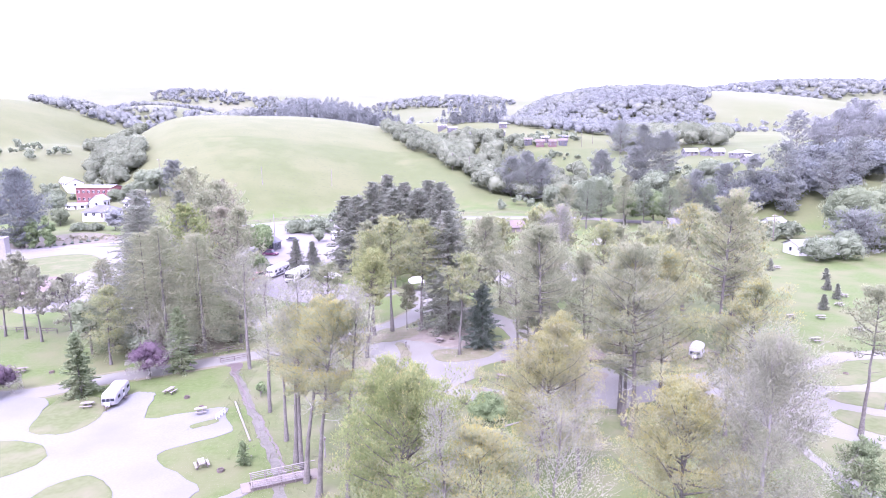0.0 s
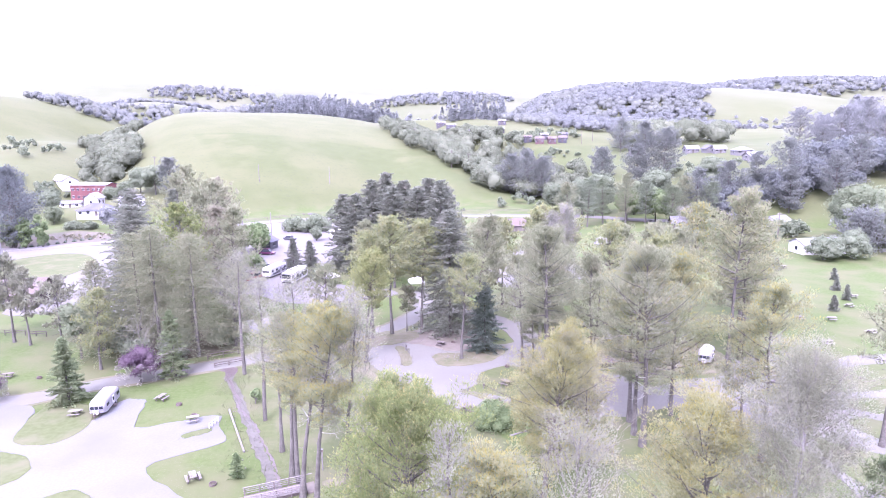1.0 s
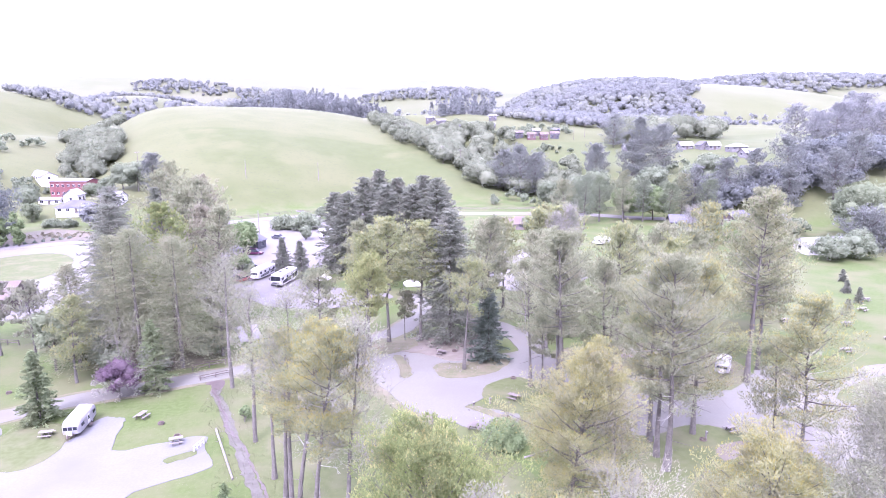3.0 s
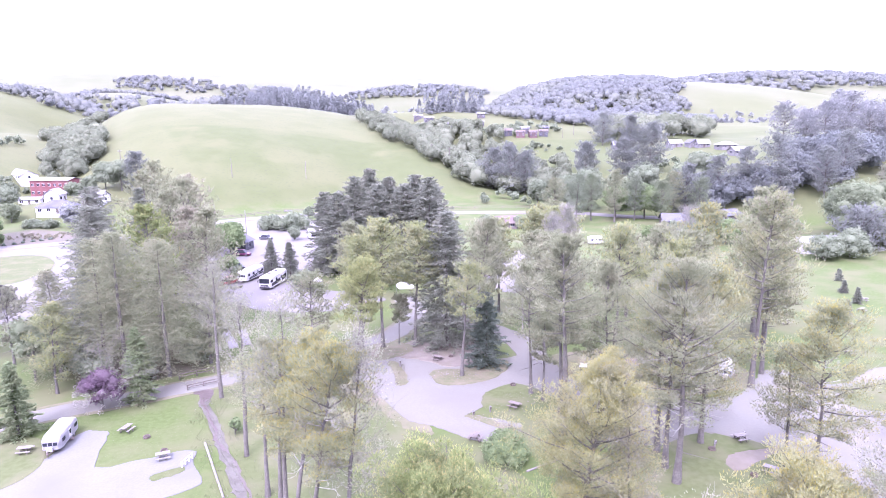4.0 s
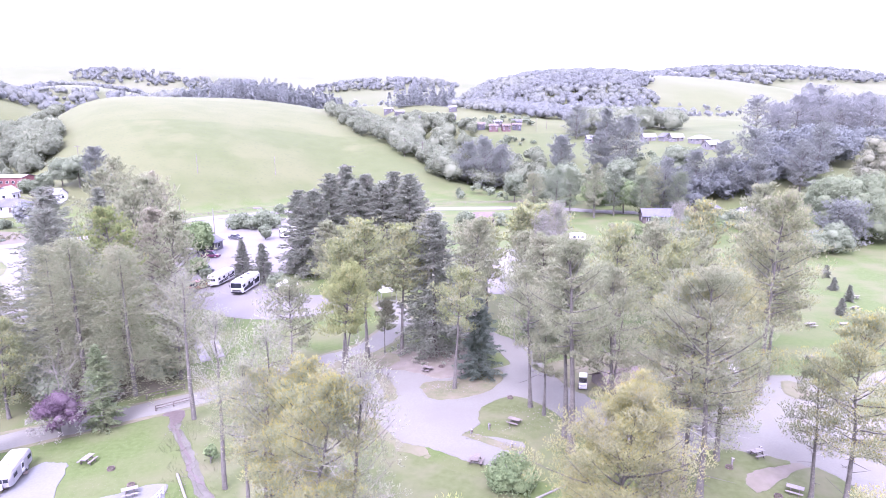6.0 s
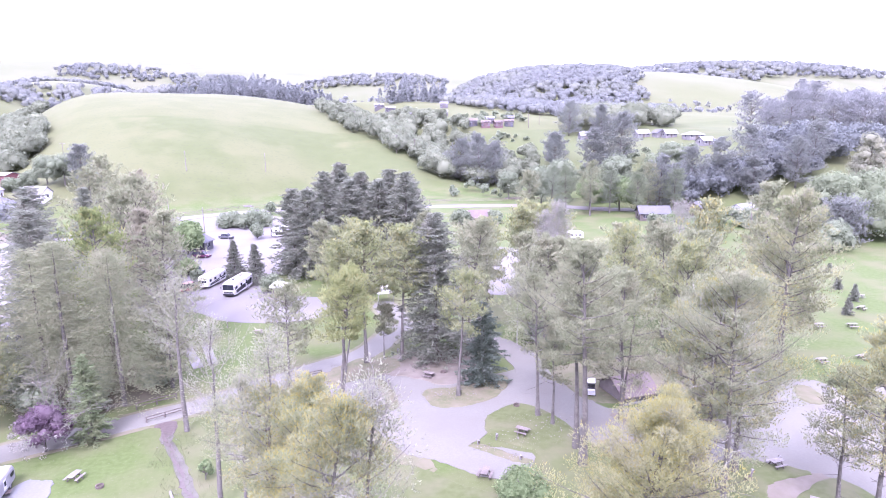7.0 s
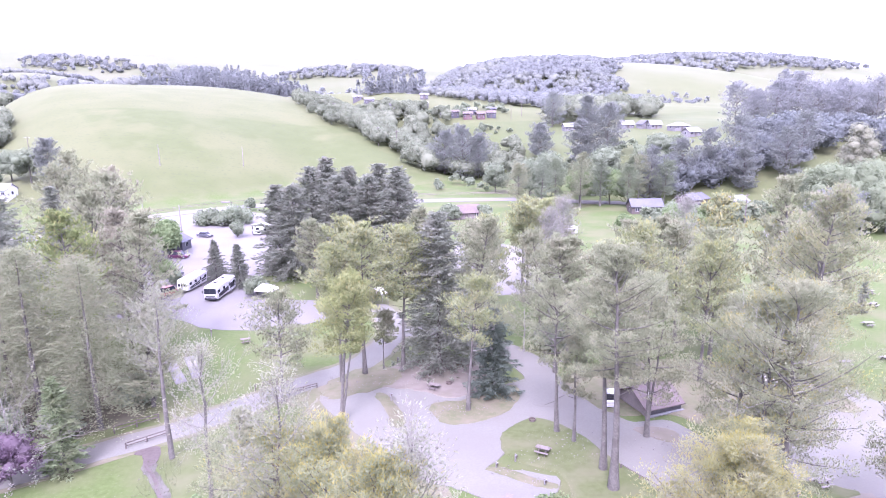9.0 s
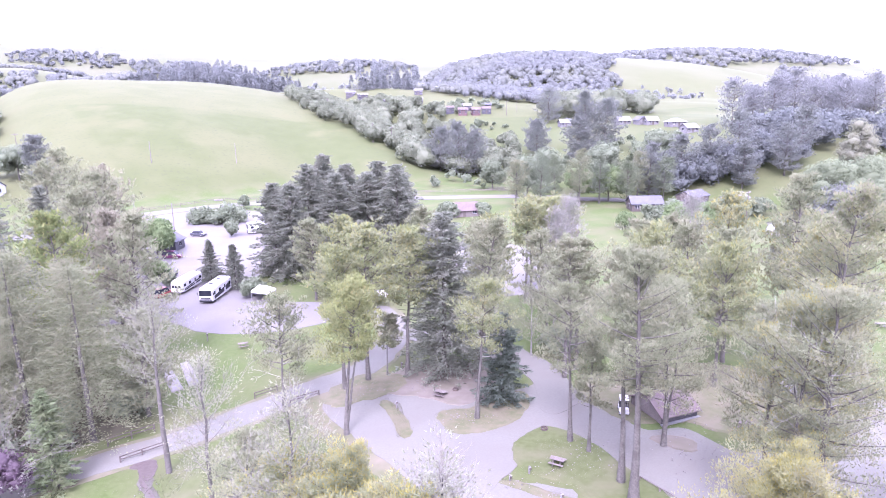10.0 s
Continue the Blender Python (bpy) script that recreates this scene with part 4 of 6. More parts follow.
pine(42.3, 98.2, 20, 0.35, 5.6, L_PINE, 92, 1.9, 6)
pine(36, 104, 21, 0.35, 5.6, L_PINE, 93, 2.0, 6)
pine(48, 105, 20, 0.3, 5.6, L_GREY, 94, 2.0, 6)
pine(29.9, 72.4, 21, 0.40, 5.2, L_GREY, 95, 1.4, 10, (-0.5, 0), pale=9, bushy=1.1, leafage=1.45)
pine(29.4, 69, 22.5, 0.42, 5.2, L_YTIP, 96, 1.4, 8, (-0.8, 0), pale=7, bushy=1.1, leafage=1.45)
pine(29.4, 66.1, 24.4, 0.33, 6.0, L_GREY, 97, 2.3, 8, (0.8, 0), bushy=1.15, pale=24, girth=1.1, label="tall pine with pale dead branchwork in its crown", leafage=1.45)
pine(35.7, 73.9, 21.5, 0.24, 6.0, L_YTIP, 98, 2.2, 8, pale=14, bushy=1.2, label="pine with yellowing tips and drooping lower branches", leafage=1.45)
pine(50.0, 88.6, 27.5, 0.36, 6.4, L_YTIP, 99, 2.2, 6, (-0.4, 0), bushy=1.15, tip=L_BROWN, label="tall pine with a browning crown", leafage=1.45)
pine(54, 93, 22, 0.4, 4.6, L_GREY, 100, 1.1, 6)
pine(63, 111.3, 26, 0.25, 6.2, L_GREY, 101, 2.4, 6, label="tall grey-green pine at the meadow's edge")
pine(57, 120, 22, 0.3, 5.6, L_YTIP, 102, 2.0, 6)
pine(54, 130, 17, 0.25, 5.0, L_GREY, 103, 2.0, 4)
pine(44, 122, 18, 0.25, 5.5, L_GREY, 104, 2.0, 4)
pine(41.2, 62.0, 20, 0.34, 5.6, L_YTIP, 105, 1.9, 8, (0.3, 0), pale=9, leafage=1.45)
pine(40.6, 65.5, 15.5, 0.35, 3.4, L_GREY, 106, 0.7, 8, pale=4)
pine(56.6, 64.6, 19, 0.55, 4.0, L_GREY, 107, 0.9, 6, label="slender pine with a dark open crown")
bare(33, 128, 20, 0.3, 4.0, 108, 40, 3, (0, 0), L_PINK, 5200, "tall pale mauve tree with fine leafless twigs")
for k, (x, y, h) in enumerate([(31.8, 142, 19.5), (33.5, 141, 19), (32.3, 135, 20.5), (35.4, 137, 20), (29.5, 138, 19.5), (37, 144, 19)]):
    pine(x, y, h, 0.55, 4.2, L_PINE, 110 + k, 0.8, 4)
pine(26.5, 118, 18, 0.3, 4.6, L_GREY, 240, 1.6, 4)
bare(22.5, 113.5, 9, 0.2, 3.4, 241, 20, 3, (0, 0), L_LICHEN, 900, "low pale twiggy tree beside the lane")
bare(30, 124, 19, 0.3, 3.6, 242, 36, 3, (0, 0), L_PINK, 4200, "tall pale mauve tree with fine leafless twigs")
bare(64, 141, 17, 0.3, 4.6, 249, 34, 3, (0, 0), L_PINK, 4200, "pale mauve tree with fine leafless twigs")
leafy(27, 114, 4, 4, L_OAK, 243, "shrub", "low green shrub beside the lane", leaves=1500, size=0.42, trunk=0.02)
leafy(32, 226, 5, 4, L_OAK, 244, "shrub", "green shrub before the low building", leaves=1300, size=0.6, trunk=0.02)
leafy(43, 227, 4, 3.5, L_OAK, 245, "shrub", "green shrub before the low building", leaves=1200, size=0.6, trunk=0.02)
pine(58, 100, 20, 0.3, 5.2, L_YTIP, 246, 1.7, 5)
pine(47, 113, 19, 0.3, 5.2, L_GREY, 247, 1.7, 5)
pine(68, 118, 19, 0.3, 5.2, L_YTIP, 248, 1.7, 5)
# bushes on the grass
leafy(12.7, 72.3, 3.0, 3.0, L_BUSH, 117, "shrub", "round green bush on the grass", leaves=6000, size=0.2, trunk=0.02, lobes=24)
leafy(11.5, 58, 3.0, 2.2, L_BUSH, 118, "shrub", "green bush under the pines", leaves=1300, size=0.34, trunk=0.02)
fir(-16, 62, 2.8, 1.1, L_BUSH, 119, dens=1.4, size=0.25, name="young_fir", label="small young fir in the grass")
leafy(-19, 81, 2.4, 0.9, L_BUSH, 120, "shrub", "small green shrub in the grass", leaves=400, size=0.28, trunk=0.05)
for k, (x, y, h) in enumerate([(94, 155, 3.2), (85.5, 118.5, 3.2), (93, 126, 3.4), (96, 134, 2.8), (102, 144, 2.8)]):
    fir(x, y, h, 1.25, L_DARK, 121 + k, dens=1.6, size=0.32, name="young_fir", label="small dark fir planted in the meadow")
fir(-22.6, 47.5, 4.5, 1.6, L_FIR, 127, dens=1.4, size=0.3, name="young_fir", label="young fir in the gravel loop")

# valley trees beyond the campground
for k, (x, y, h, R, lf, lab) in enumerate([
        (136, 188, 20.5, 9, L_WILLOW, "large silvery willow at the meadow"), (150, 192, 20, 9, L_WILLOW, "large silvery willow at the meadow"), (131, 176, 10, 8, L_CYP, "low dark spreading tree at the meadow's edge"),
        (146, 176, 14, 9.5, L_WILLOW, "rounded silvery willow at the meadow"), (160, 178, 13, 9, L_WILLOW, "rounded silvery willow at the meadow"), (122, 168, 8, 5.5, L_OAK, "dark round tree at the meadow's edge"), (113, 166, 6.5, 5, L_OAK, "dark round tree at the meadow's edge"),
        (88, 186, 9, 4.5, L_BUSH, "bright green round tree in the valley"), (99, 190, 8, 4, L_BUSH, "bright green round tree in the valley"), (78, 196, 5, 3, L_BUSH, "green bush at the meadow's edge"),
        (94, 242, 14, 7, L_BUSH, "bright green round tree in the valley"), 
        (150, 250, 21, 9, L_CYP, "dark spreading cypress in the valley"), (163, 240, 18, 8, L_CYP, "dark spreading cypress in the valley"), (178, 252, 20, 9, L_CYP, "dark spreading cypress in the valley"),
        (110, 243, 20, 6, L_CYP, "dark flat-topped cypress in the valley"), (124, 246, 19, 7, L_CYP, "dark flat-topped cypress in the valley"), (136, 246, 20, 7.5, L_CYP, "dark flat-topped cypress in the valley"), (143, 236, 17, 6, L_CYP, "dark flat-topped cypress in the valley"),
        (-129, 211, 12, 2.6, L_BUSH, "slender bright green tree beside the yard"), (-124, 212, 13, 2.4, L_BUSH, "slender bright green tree beside the yard"), (-134, 212, 10, 3.2, L_OAK, "dark green tree beside the yard"), (-133, 212, 26, 9, L_BELT, "dark old cypress beside the houses"), (-156, 220, 26, 10, L_BELT, "dark old cypress beside the houses"), (-141, 226, 21, 9, L_BELT, "dark old cypress beside the houses"), (-150, 209, 20, 8, L_BELT, "dark old cypress beside the houses"), (-170, 232, 24, 10, L_CYP, "dark old cypress beside the houses"),
        (-121, 298, 15.5, 7, L_OAK, "dark tree at the foot of the hill"), (-113, 295, 17, 6.5, L_CYP, "dark tree at the foot of the hill"), (-130, 303, 13, 6.5, L_OAK, "dark tree at the foot of the hill"),
        (-121, 252, 10, 4.4, L_BLUE, "lavender-grey tree beside the cottage"), (-136, 253, 2.5, 3.6, L_OAK, "low hedge before the cottage"), (-172, 300, 9, 5.5, L_OAK, "grey-green tree at the foot of the slope"), (-163, 285, 8, 5, L_OAK, "grey-green tree at the foot of the slope"), (-152, 268, 8, 4.5, L_WILLOW, "grey-green tree beside the cottage"), (-129, 252, 2.5, 3.4, L_OAK, "low hedge before the cottage"), (-149, 313, 8, 5, L_OAK, "dark spreading tree before the red building"), (-141, 312, 7.5, 4.8, L_OAK, "dark spreading tree before the red building"), (128, 402, 19, 10, L_CYP, "large dark rounded tree behind the farmhouse"), (186, 232, 24, 7, L_LICHEN, "tall thin mauve tree with pale trunks")]):
    if lf in (L_CYP, L_BELT):
        cypress(x, y, h, R, lf, 130 + k, lab, float(terrain(x, y)), 2.0 if lf is L_CYP else 3.0)
    else:
        leafy(x, y, h, R, lf, 130 + k, label=lab, z=float(terrain(x, y)), leaves=int(2100 + 85 * R * R), size=0.45, trunk=0.05, lobes=30)
for k, (x, y, h, R) in enumerate([(118, 300, 22, 9.5), (109, 301, 28, 8.5), (98, 334, 15, 8), (58, 330, 24, 11.5), (66, 334, 21, 9), (50, 338, 20, 9), (104, 296, 20, 8)]):
    cypress(x, y, h, R * 0.92, L_CYP, 170 + k, "broad dark cypress at the foot of the slope", float(terrain(x, y)), 3.2)


def wood(name, label, cx, cy, rx, ry, n, h0, h1, leaf, seed, leaves=230, size=1.0, spire=False, turn=0.0):
    """A far wood: many crowns over a stretch of the slope, each of uneven lobes of leaves."""
    rng = np.random.default_rng(seed)
    out = []
    for k in range(n):
        a, r = rng.uniform(0, 6.283), math.sqrt(rng.uniform(0, 1))
        u, v = rx * r * math.cos(a), ry * r * math.sin(a)
        x, y = cx + u * math.cos(turn) - v * math.sin(turn), cy + u * math.sin(turn) + v * math.cos(turn)
        h = rng.uniform(h0, h1)
        if spire:
            s = rng.uniform(0, 1, leaves)
            az = rng.uniform(0, 6.283, leaves)
            rr = h * 0.2 * (1 - s) ** 0.7 * rng.uniform(0.7, 1.1, leaves) + 0.2
            p = np.stack([rr * np.cos(az), rr * np.sin(az), h * (0.05 + 0.93 * s)], 1)
            g = tufts(rng, p, unit(np.stack([np.cos(az), np.sin(az), 0.3 + 0 * s], 1)), size, 0.45, 1)
        else:
            g = crown_geo(rng, h, h * rng.uniform(0.45, 0.62), 0.0, 3 if leaves < 60 else 4 if leaves < 200 else 8, leaves, size)
        out.append((g[0] + np.array([x, y, float(terrain(x, y)) - 0.3]), g[1]))
    ob = part_np(name, merge(out), leaf)
    return tagged(ob, label, "woods", "", "stuff")


def dome_wood(name, label, cx, cy, rx, ry, n, h0, h1, leaf, seed, leaves=260, size=0.78, turn=0.0, na=11, nb=6, rough=0.75, spread=1.0):
    """A dense oak wood: rounded, lumpy crowns that touch, each a full dome under its leaves."""
    rng = np.random.default_rng(seed)
    az, po = np.meshgrid(np.arange(na) * 6.283 / na, np.linspace(0, 2.35, nb), indexing="ij")
    ball = np.stack([np.cos(az) * np.sin(po), np.sin(az) * np.sin(po), np.cos(po)], -1).reshape(-1, 3)
    ids = np.arange(na * nb).reshape(na, nb)
    nxt = np.roll(ids, -1, 0)
    q = np.stack([ids[:, :-1], ids[:, 1:], nxt[:, 1:], nxt[:, :-1]], -1).reshape(-1, 4)
    f = np.concatenate([q[:, [0, 1, 2]], q[:, [0, 2, 3]]])
    out = []
    for k in range(n):
        a, r = rng.uniform(0, 6.283), math.sqrt(rng.uniform(0, 1))
        u, w = rx * r * math.cos(a), ry * r * math.sin(a)
        x, y = cx + u * math.cos(turn) - w * math.sin(turn), cy + u * math.sin(turn) + w * math.cos(turn)
        h = rng.uniform(h0, h1) * (1 - 0.3 * r ** 3)
        R = h * rng.uniform(0.36, 0.6) * spread
        lobes = unit(rng.normal(0, 1, (11, 3)) + np.array([0, 0, 0.5]))
        centre = np.array([x, y, float(terrain(x, y)) + h - R * 0.95 / spread])

        def swell(d):
            return (1.02 - 0.6 * rough * (1 - np.clip((d @ lobes.T).max(1) * 2.6 - 1.6, 0, 1)))[:, None] * np.array([R, R, R * 0.95 / spread])
        v = centre + ball * swell(ball) * rng.uniform(1 - 0.3 * rough, 1 - 0.1 * rough, (len(ball), 1))
        d = unit(rng.normal(0, 1, (leaves, 3)) + np.array([0, 0, 0.55]))
        g = tufts(rng, centre + d * swell(d) * rng.uniform(1 - 0.14 * rough, 1.06, (leaves, 1)), d, size, 0.5, 1, True, 0.3 + 0.9 * rough)
        out += [(v, f), g]
    return tagged(part_np(name, merge(out), leaf), label, "woods", "", "stuff")


dome_wood("hillside_wood", "grey-green oak wood covering the slope beside the pasture", 22, 455, 41, 112, 360, 8, 13, L_WOOD, 201, turn=0.31)
dome_wood("hillside_wood", "dark oak wood in the fold below the houses", 62, 350, 33, 27, 80, 9, 14, L_WOOD, 202)
dome_wood("gully_wood", "oak wood in the gully between two pastures", -184, 392, 17, 60, 105, 8, 13, L_WOOD, 203, turn=0.42)
dome_wood("gully_wood", "scrub wood at the head of the gully", -233, 498, 17, 40, 90, 7, 11, L_WOOD, 204)
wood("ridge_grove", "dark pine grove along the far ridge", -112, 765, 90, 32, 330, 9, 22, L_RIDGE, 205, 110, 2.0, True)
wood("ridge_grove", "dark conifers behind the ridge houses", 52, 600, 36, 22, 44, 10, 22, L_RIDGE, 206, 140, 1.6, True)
rng_e = random.Random(207)
for k in range(20):
    a, r = k * 2.4, math.sqrt((k + 0.5) / 20)
    x, y = 238 + 50 * r * math.cos(a), 314 + 26 * r * math.sin(a)
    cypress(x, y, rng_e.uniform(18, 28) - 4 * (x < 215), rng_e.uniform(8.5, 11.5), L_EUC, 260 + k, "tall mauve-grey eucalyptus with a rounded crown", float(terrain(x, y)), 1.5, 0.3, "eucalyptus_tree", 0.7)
for k, (x, y, h) in enumerate([(58, 238, 17), (65, 233, 19), (73, 241, 18), (80, 235, 20), (89, 239, 17), (97, 234, 15), (104, 240, 18), (112, 236, 16)]):
    pine(x, y, h, 0.25, 5.0, (L_GREY, L_OAK, L_WILLOW)[k % 3], 280 + k, 1.9, 3, size=0.5, bushy=1.2, label="grey-green tree beside the county road", name="roadside_tree", group="valley trees")
for k, (x, y, h, R, lf, lab) in enumerate([(70, 262, 17, 7, L_OAK, "grey-green round tree behind the road"), (80, 268, 19, 8, L_OAK, "grey-green round tree behind the road"), (92, 262, 16, 7, L_WILLOW, "pale green round tree behind the road"), (103, 266, 18, 7.5, L_OAK, "grey-green round tree behind the road"), (115, 262, 15, 6.5, L_WILLOW, "pale green round tree behind the road"), (62, 284, 13, 6, L_OAK, "grey-green round tree behind the road"), (128, 270, 15, 7, L_OAK, "grey-green round tree behind the road"), (84, 246, 13, 6, L_BUSH, "bright green round tree behind the road")]):
    leafy(x, y, h, R, lf, 330 + k, label=lab, z=float(terrain(x, y)), leaves=int(2100 + 85 * R * R), size=0.5, trunk=0.05, lobes=26)
wood("cypress_belt", "dark cypress belt below the eucalyptus grove", 212, 272, 44, 14, 34, 12, 18, L_BELT, 208, 1100, 0.95)
dome_wood("valley_wood", "grey-green trees behind the farmhouses", 170, 432, 42, 34, 70, 10, 17, L_WOOD, 209, 260, 0.85)
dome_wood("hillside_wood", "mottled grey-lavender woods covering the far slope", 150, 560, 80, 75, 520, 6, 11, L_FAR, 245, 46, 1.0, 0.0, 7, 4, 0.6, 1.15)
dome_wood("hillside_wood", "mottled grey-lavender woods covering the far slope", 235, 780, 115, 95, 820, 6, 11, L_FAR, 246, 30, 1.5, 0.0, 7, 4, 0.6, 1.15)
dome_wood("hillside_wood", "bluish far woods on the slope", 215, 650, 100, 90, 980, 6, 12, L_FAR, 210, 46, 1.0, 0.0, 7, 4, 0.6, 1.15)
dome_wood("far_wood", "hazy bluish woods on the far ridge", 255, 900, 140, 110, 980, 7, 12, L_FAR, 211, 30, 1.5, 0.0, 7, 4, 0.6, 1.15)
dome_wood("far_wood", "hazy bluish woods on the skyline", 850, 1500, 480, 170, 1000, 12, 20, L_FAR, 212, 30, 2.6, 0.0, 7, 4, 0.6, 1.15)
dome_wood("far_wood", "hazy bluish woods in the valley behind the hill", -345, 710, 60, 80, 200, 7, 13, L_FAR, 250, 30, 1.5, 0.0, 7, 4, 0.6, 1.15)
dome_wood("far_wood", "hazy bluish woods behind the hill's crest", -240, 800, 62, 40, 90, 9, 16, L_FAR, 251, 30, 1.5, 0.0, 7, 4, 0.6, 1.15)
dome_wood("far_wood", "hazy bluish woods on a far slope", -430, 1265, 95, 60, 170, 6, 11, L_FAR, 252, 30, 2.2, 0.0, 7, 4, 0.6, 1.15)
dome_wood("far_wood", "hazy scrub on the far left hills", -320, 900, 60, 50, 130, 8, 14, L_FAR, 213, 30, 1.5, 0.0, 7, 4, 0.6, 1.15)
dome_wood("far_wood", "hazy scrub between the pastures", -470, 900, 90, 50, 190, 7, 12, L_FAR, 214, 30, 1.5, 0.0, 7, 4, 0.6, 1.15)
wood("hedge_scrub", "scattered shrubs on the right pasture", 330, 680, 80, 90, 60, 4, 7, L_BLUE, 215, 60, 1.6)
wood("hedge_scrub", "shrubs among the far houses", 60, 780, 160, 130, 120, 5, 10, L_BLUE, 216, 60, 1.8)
wood("roadside_scrub", "low scrub along the county road", 95, 300, 60, 18, 40, 3, 7, L_OAK, 217, 110, 0.9)
wood("valley_wood", "dark cypress row beyond the meadow", 142, 250, 34, 8, 24, 10, 15, L_BELT, 219, 900, 0.7)
wood("valley_wood", "tangled scrub behind the meadow", 112, 206, 26, 7, 34, 3, 7, L_OAK, 220, 260, 0.7)
wood("valley_wood", "silvery willows behind the meadow", 165, 200, 26, 14, 22, 12, 18, L_WILLOW, 221, 460, 0.85)
wood("valley_wood", "dark trees beside the yard", -175, 236, 16, 14, 14, 12, 19, L_BELT, 222, 460, 0.9)
wood("bank_scrub", "reddish brown ground cover on the yard's bank", -122, 232, 13, 7, 60, 0.6, 1.4, L_BROWN, 223, 60, 0.4)
wood("hedge_scrub", "round bushes scattered on the left pasture", -245, 400, 26, 26, 16, 4, 8, L_OAK, 224, 160, 1.0)
wood("hedge_scrub", "bushes at the foot of the left pasture", -205, 330, 30, 12, 26, 3, 7, L_OAK, 225, 160, 0.9)
wood("hedge_scrub", "shrubs among the hillside houses", 82, 452, 34, 18, 44, 3, 7, L_OAK, 226, 130, 1.0)
wood("hedge_scrub", "shrubs along the lower pasture edge", 84, 400, 22, 8, 26, 2, 4, L_OAK, 227, 100, 0.8)
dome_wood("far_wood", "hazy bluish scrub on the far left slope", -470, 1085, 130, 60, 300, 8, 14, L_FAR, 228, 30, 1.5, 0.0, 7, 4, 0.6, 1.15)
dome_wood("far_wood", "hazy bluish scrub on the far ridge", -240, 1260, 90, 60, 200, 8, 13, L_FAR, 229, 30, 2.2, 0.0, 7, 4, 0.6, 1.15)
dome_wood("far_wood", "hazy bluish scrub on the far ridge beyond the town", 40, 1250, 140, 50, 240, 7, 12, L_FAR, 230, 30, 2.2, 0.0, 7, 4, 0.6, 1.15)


# ---- buildings ----
def prism(bm, x0, x1, y0, y1, z0, z1, over=0.0):
    """A gabled roof solid, ridge along x."""
    ym = (y0 + y1) / 2
    a = [bm.verts.new(c) for c in ((x0 - over, y0 - over, z0), (x0 - over, y1 + over, z0), (x0 - over, ym, z1), (x1 + over, y0 - over, z0), (x1 + over, y1 + over, z0), (x1 + over, ym, z1))]
    for f in ((0, 1, 2), (5, 4, 3), (0, 2, 5, 3), (1, 4, 5, 2), (0, 3, 4, 1)):
        bm.faces.new([a[k] for k in f])
    return bm


def hipped(bm, x0, x1, y0, y1, z0, z1, over=0.3):
    k = (y1 - y0) / 2
    ym = (y0 + y1) / 2
    a = [bm.verts.new(c) for c in ((x0 - over, y0 - over, z0), (x1 + over, y0 - over, z0), (x1 + over, y1 + over, z0), (x0 - over, y1 + over, z0), (x0 + k, ym, z1), (x1 - k, ym, z1))]
    for f in ((0, 1, 5, 4), (1, 2, 5), (2, 3, 4, 5), (3, 0, 4), (3, 2, 1, 0)):
        bm.faces.new([a[i] for i in f])
    return bm


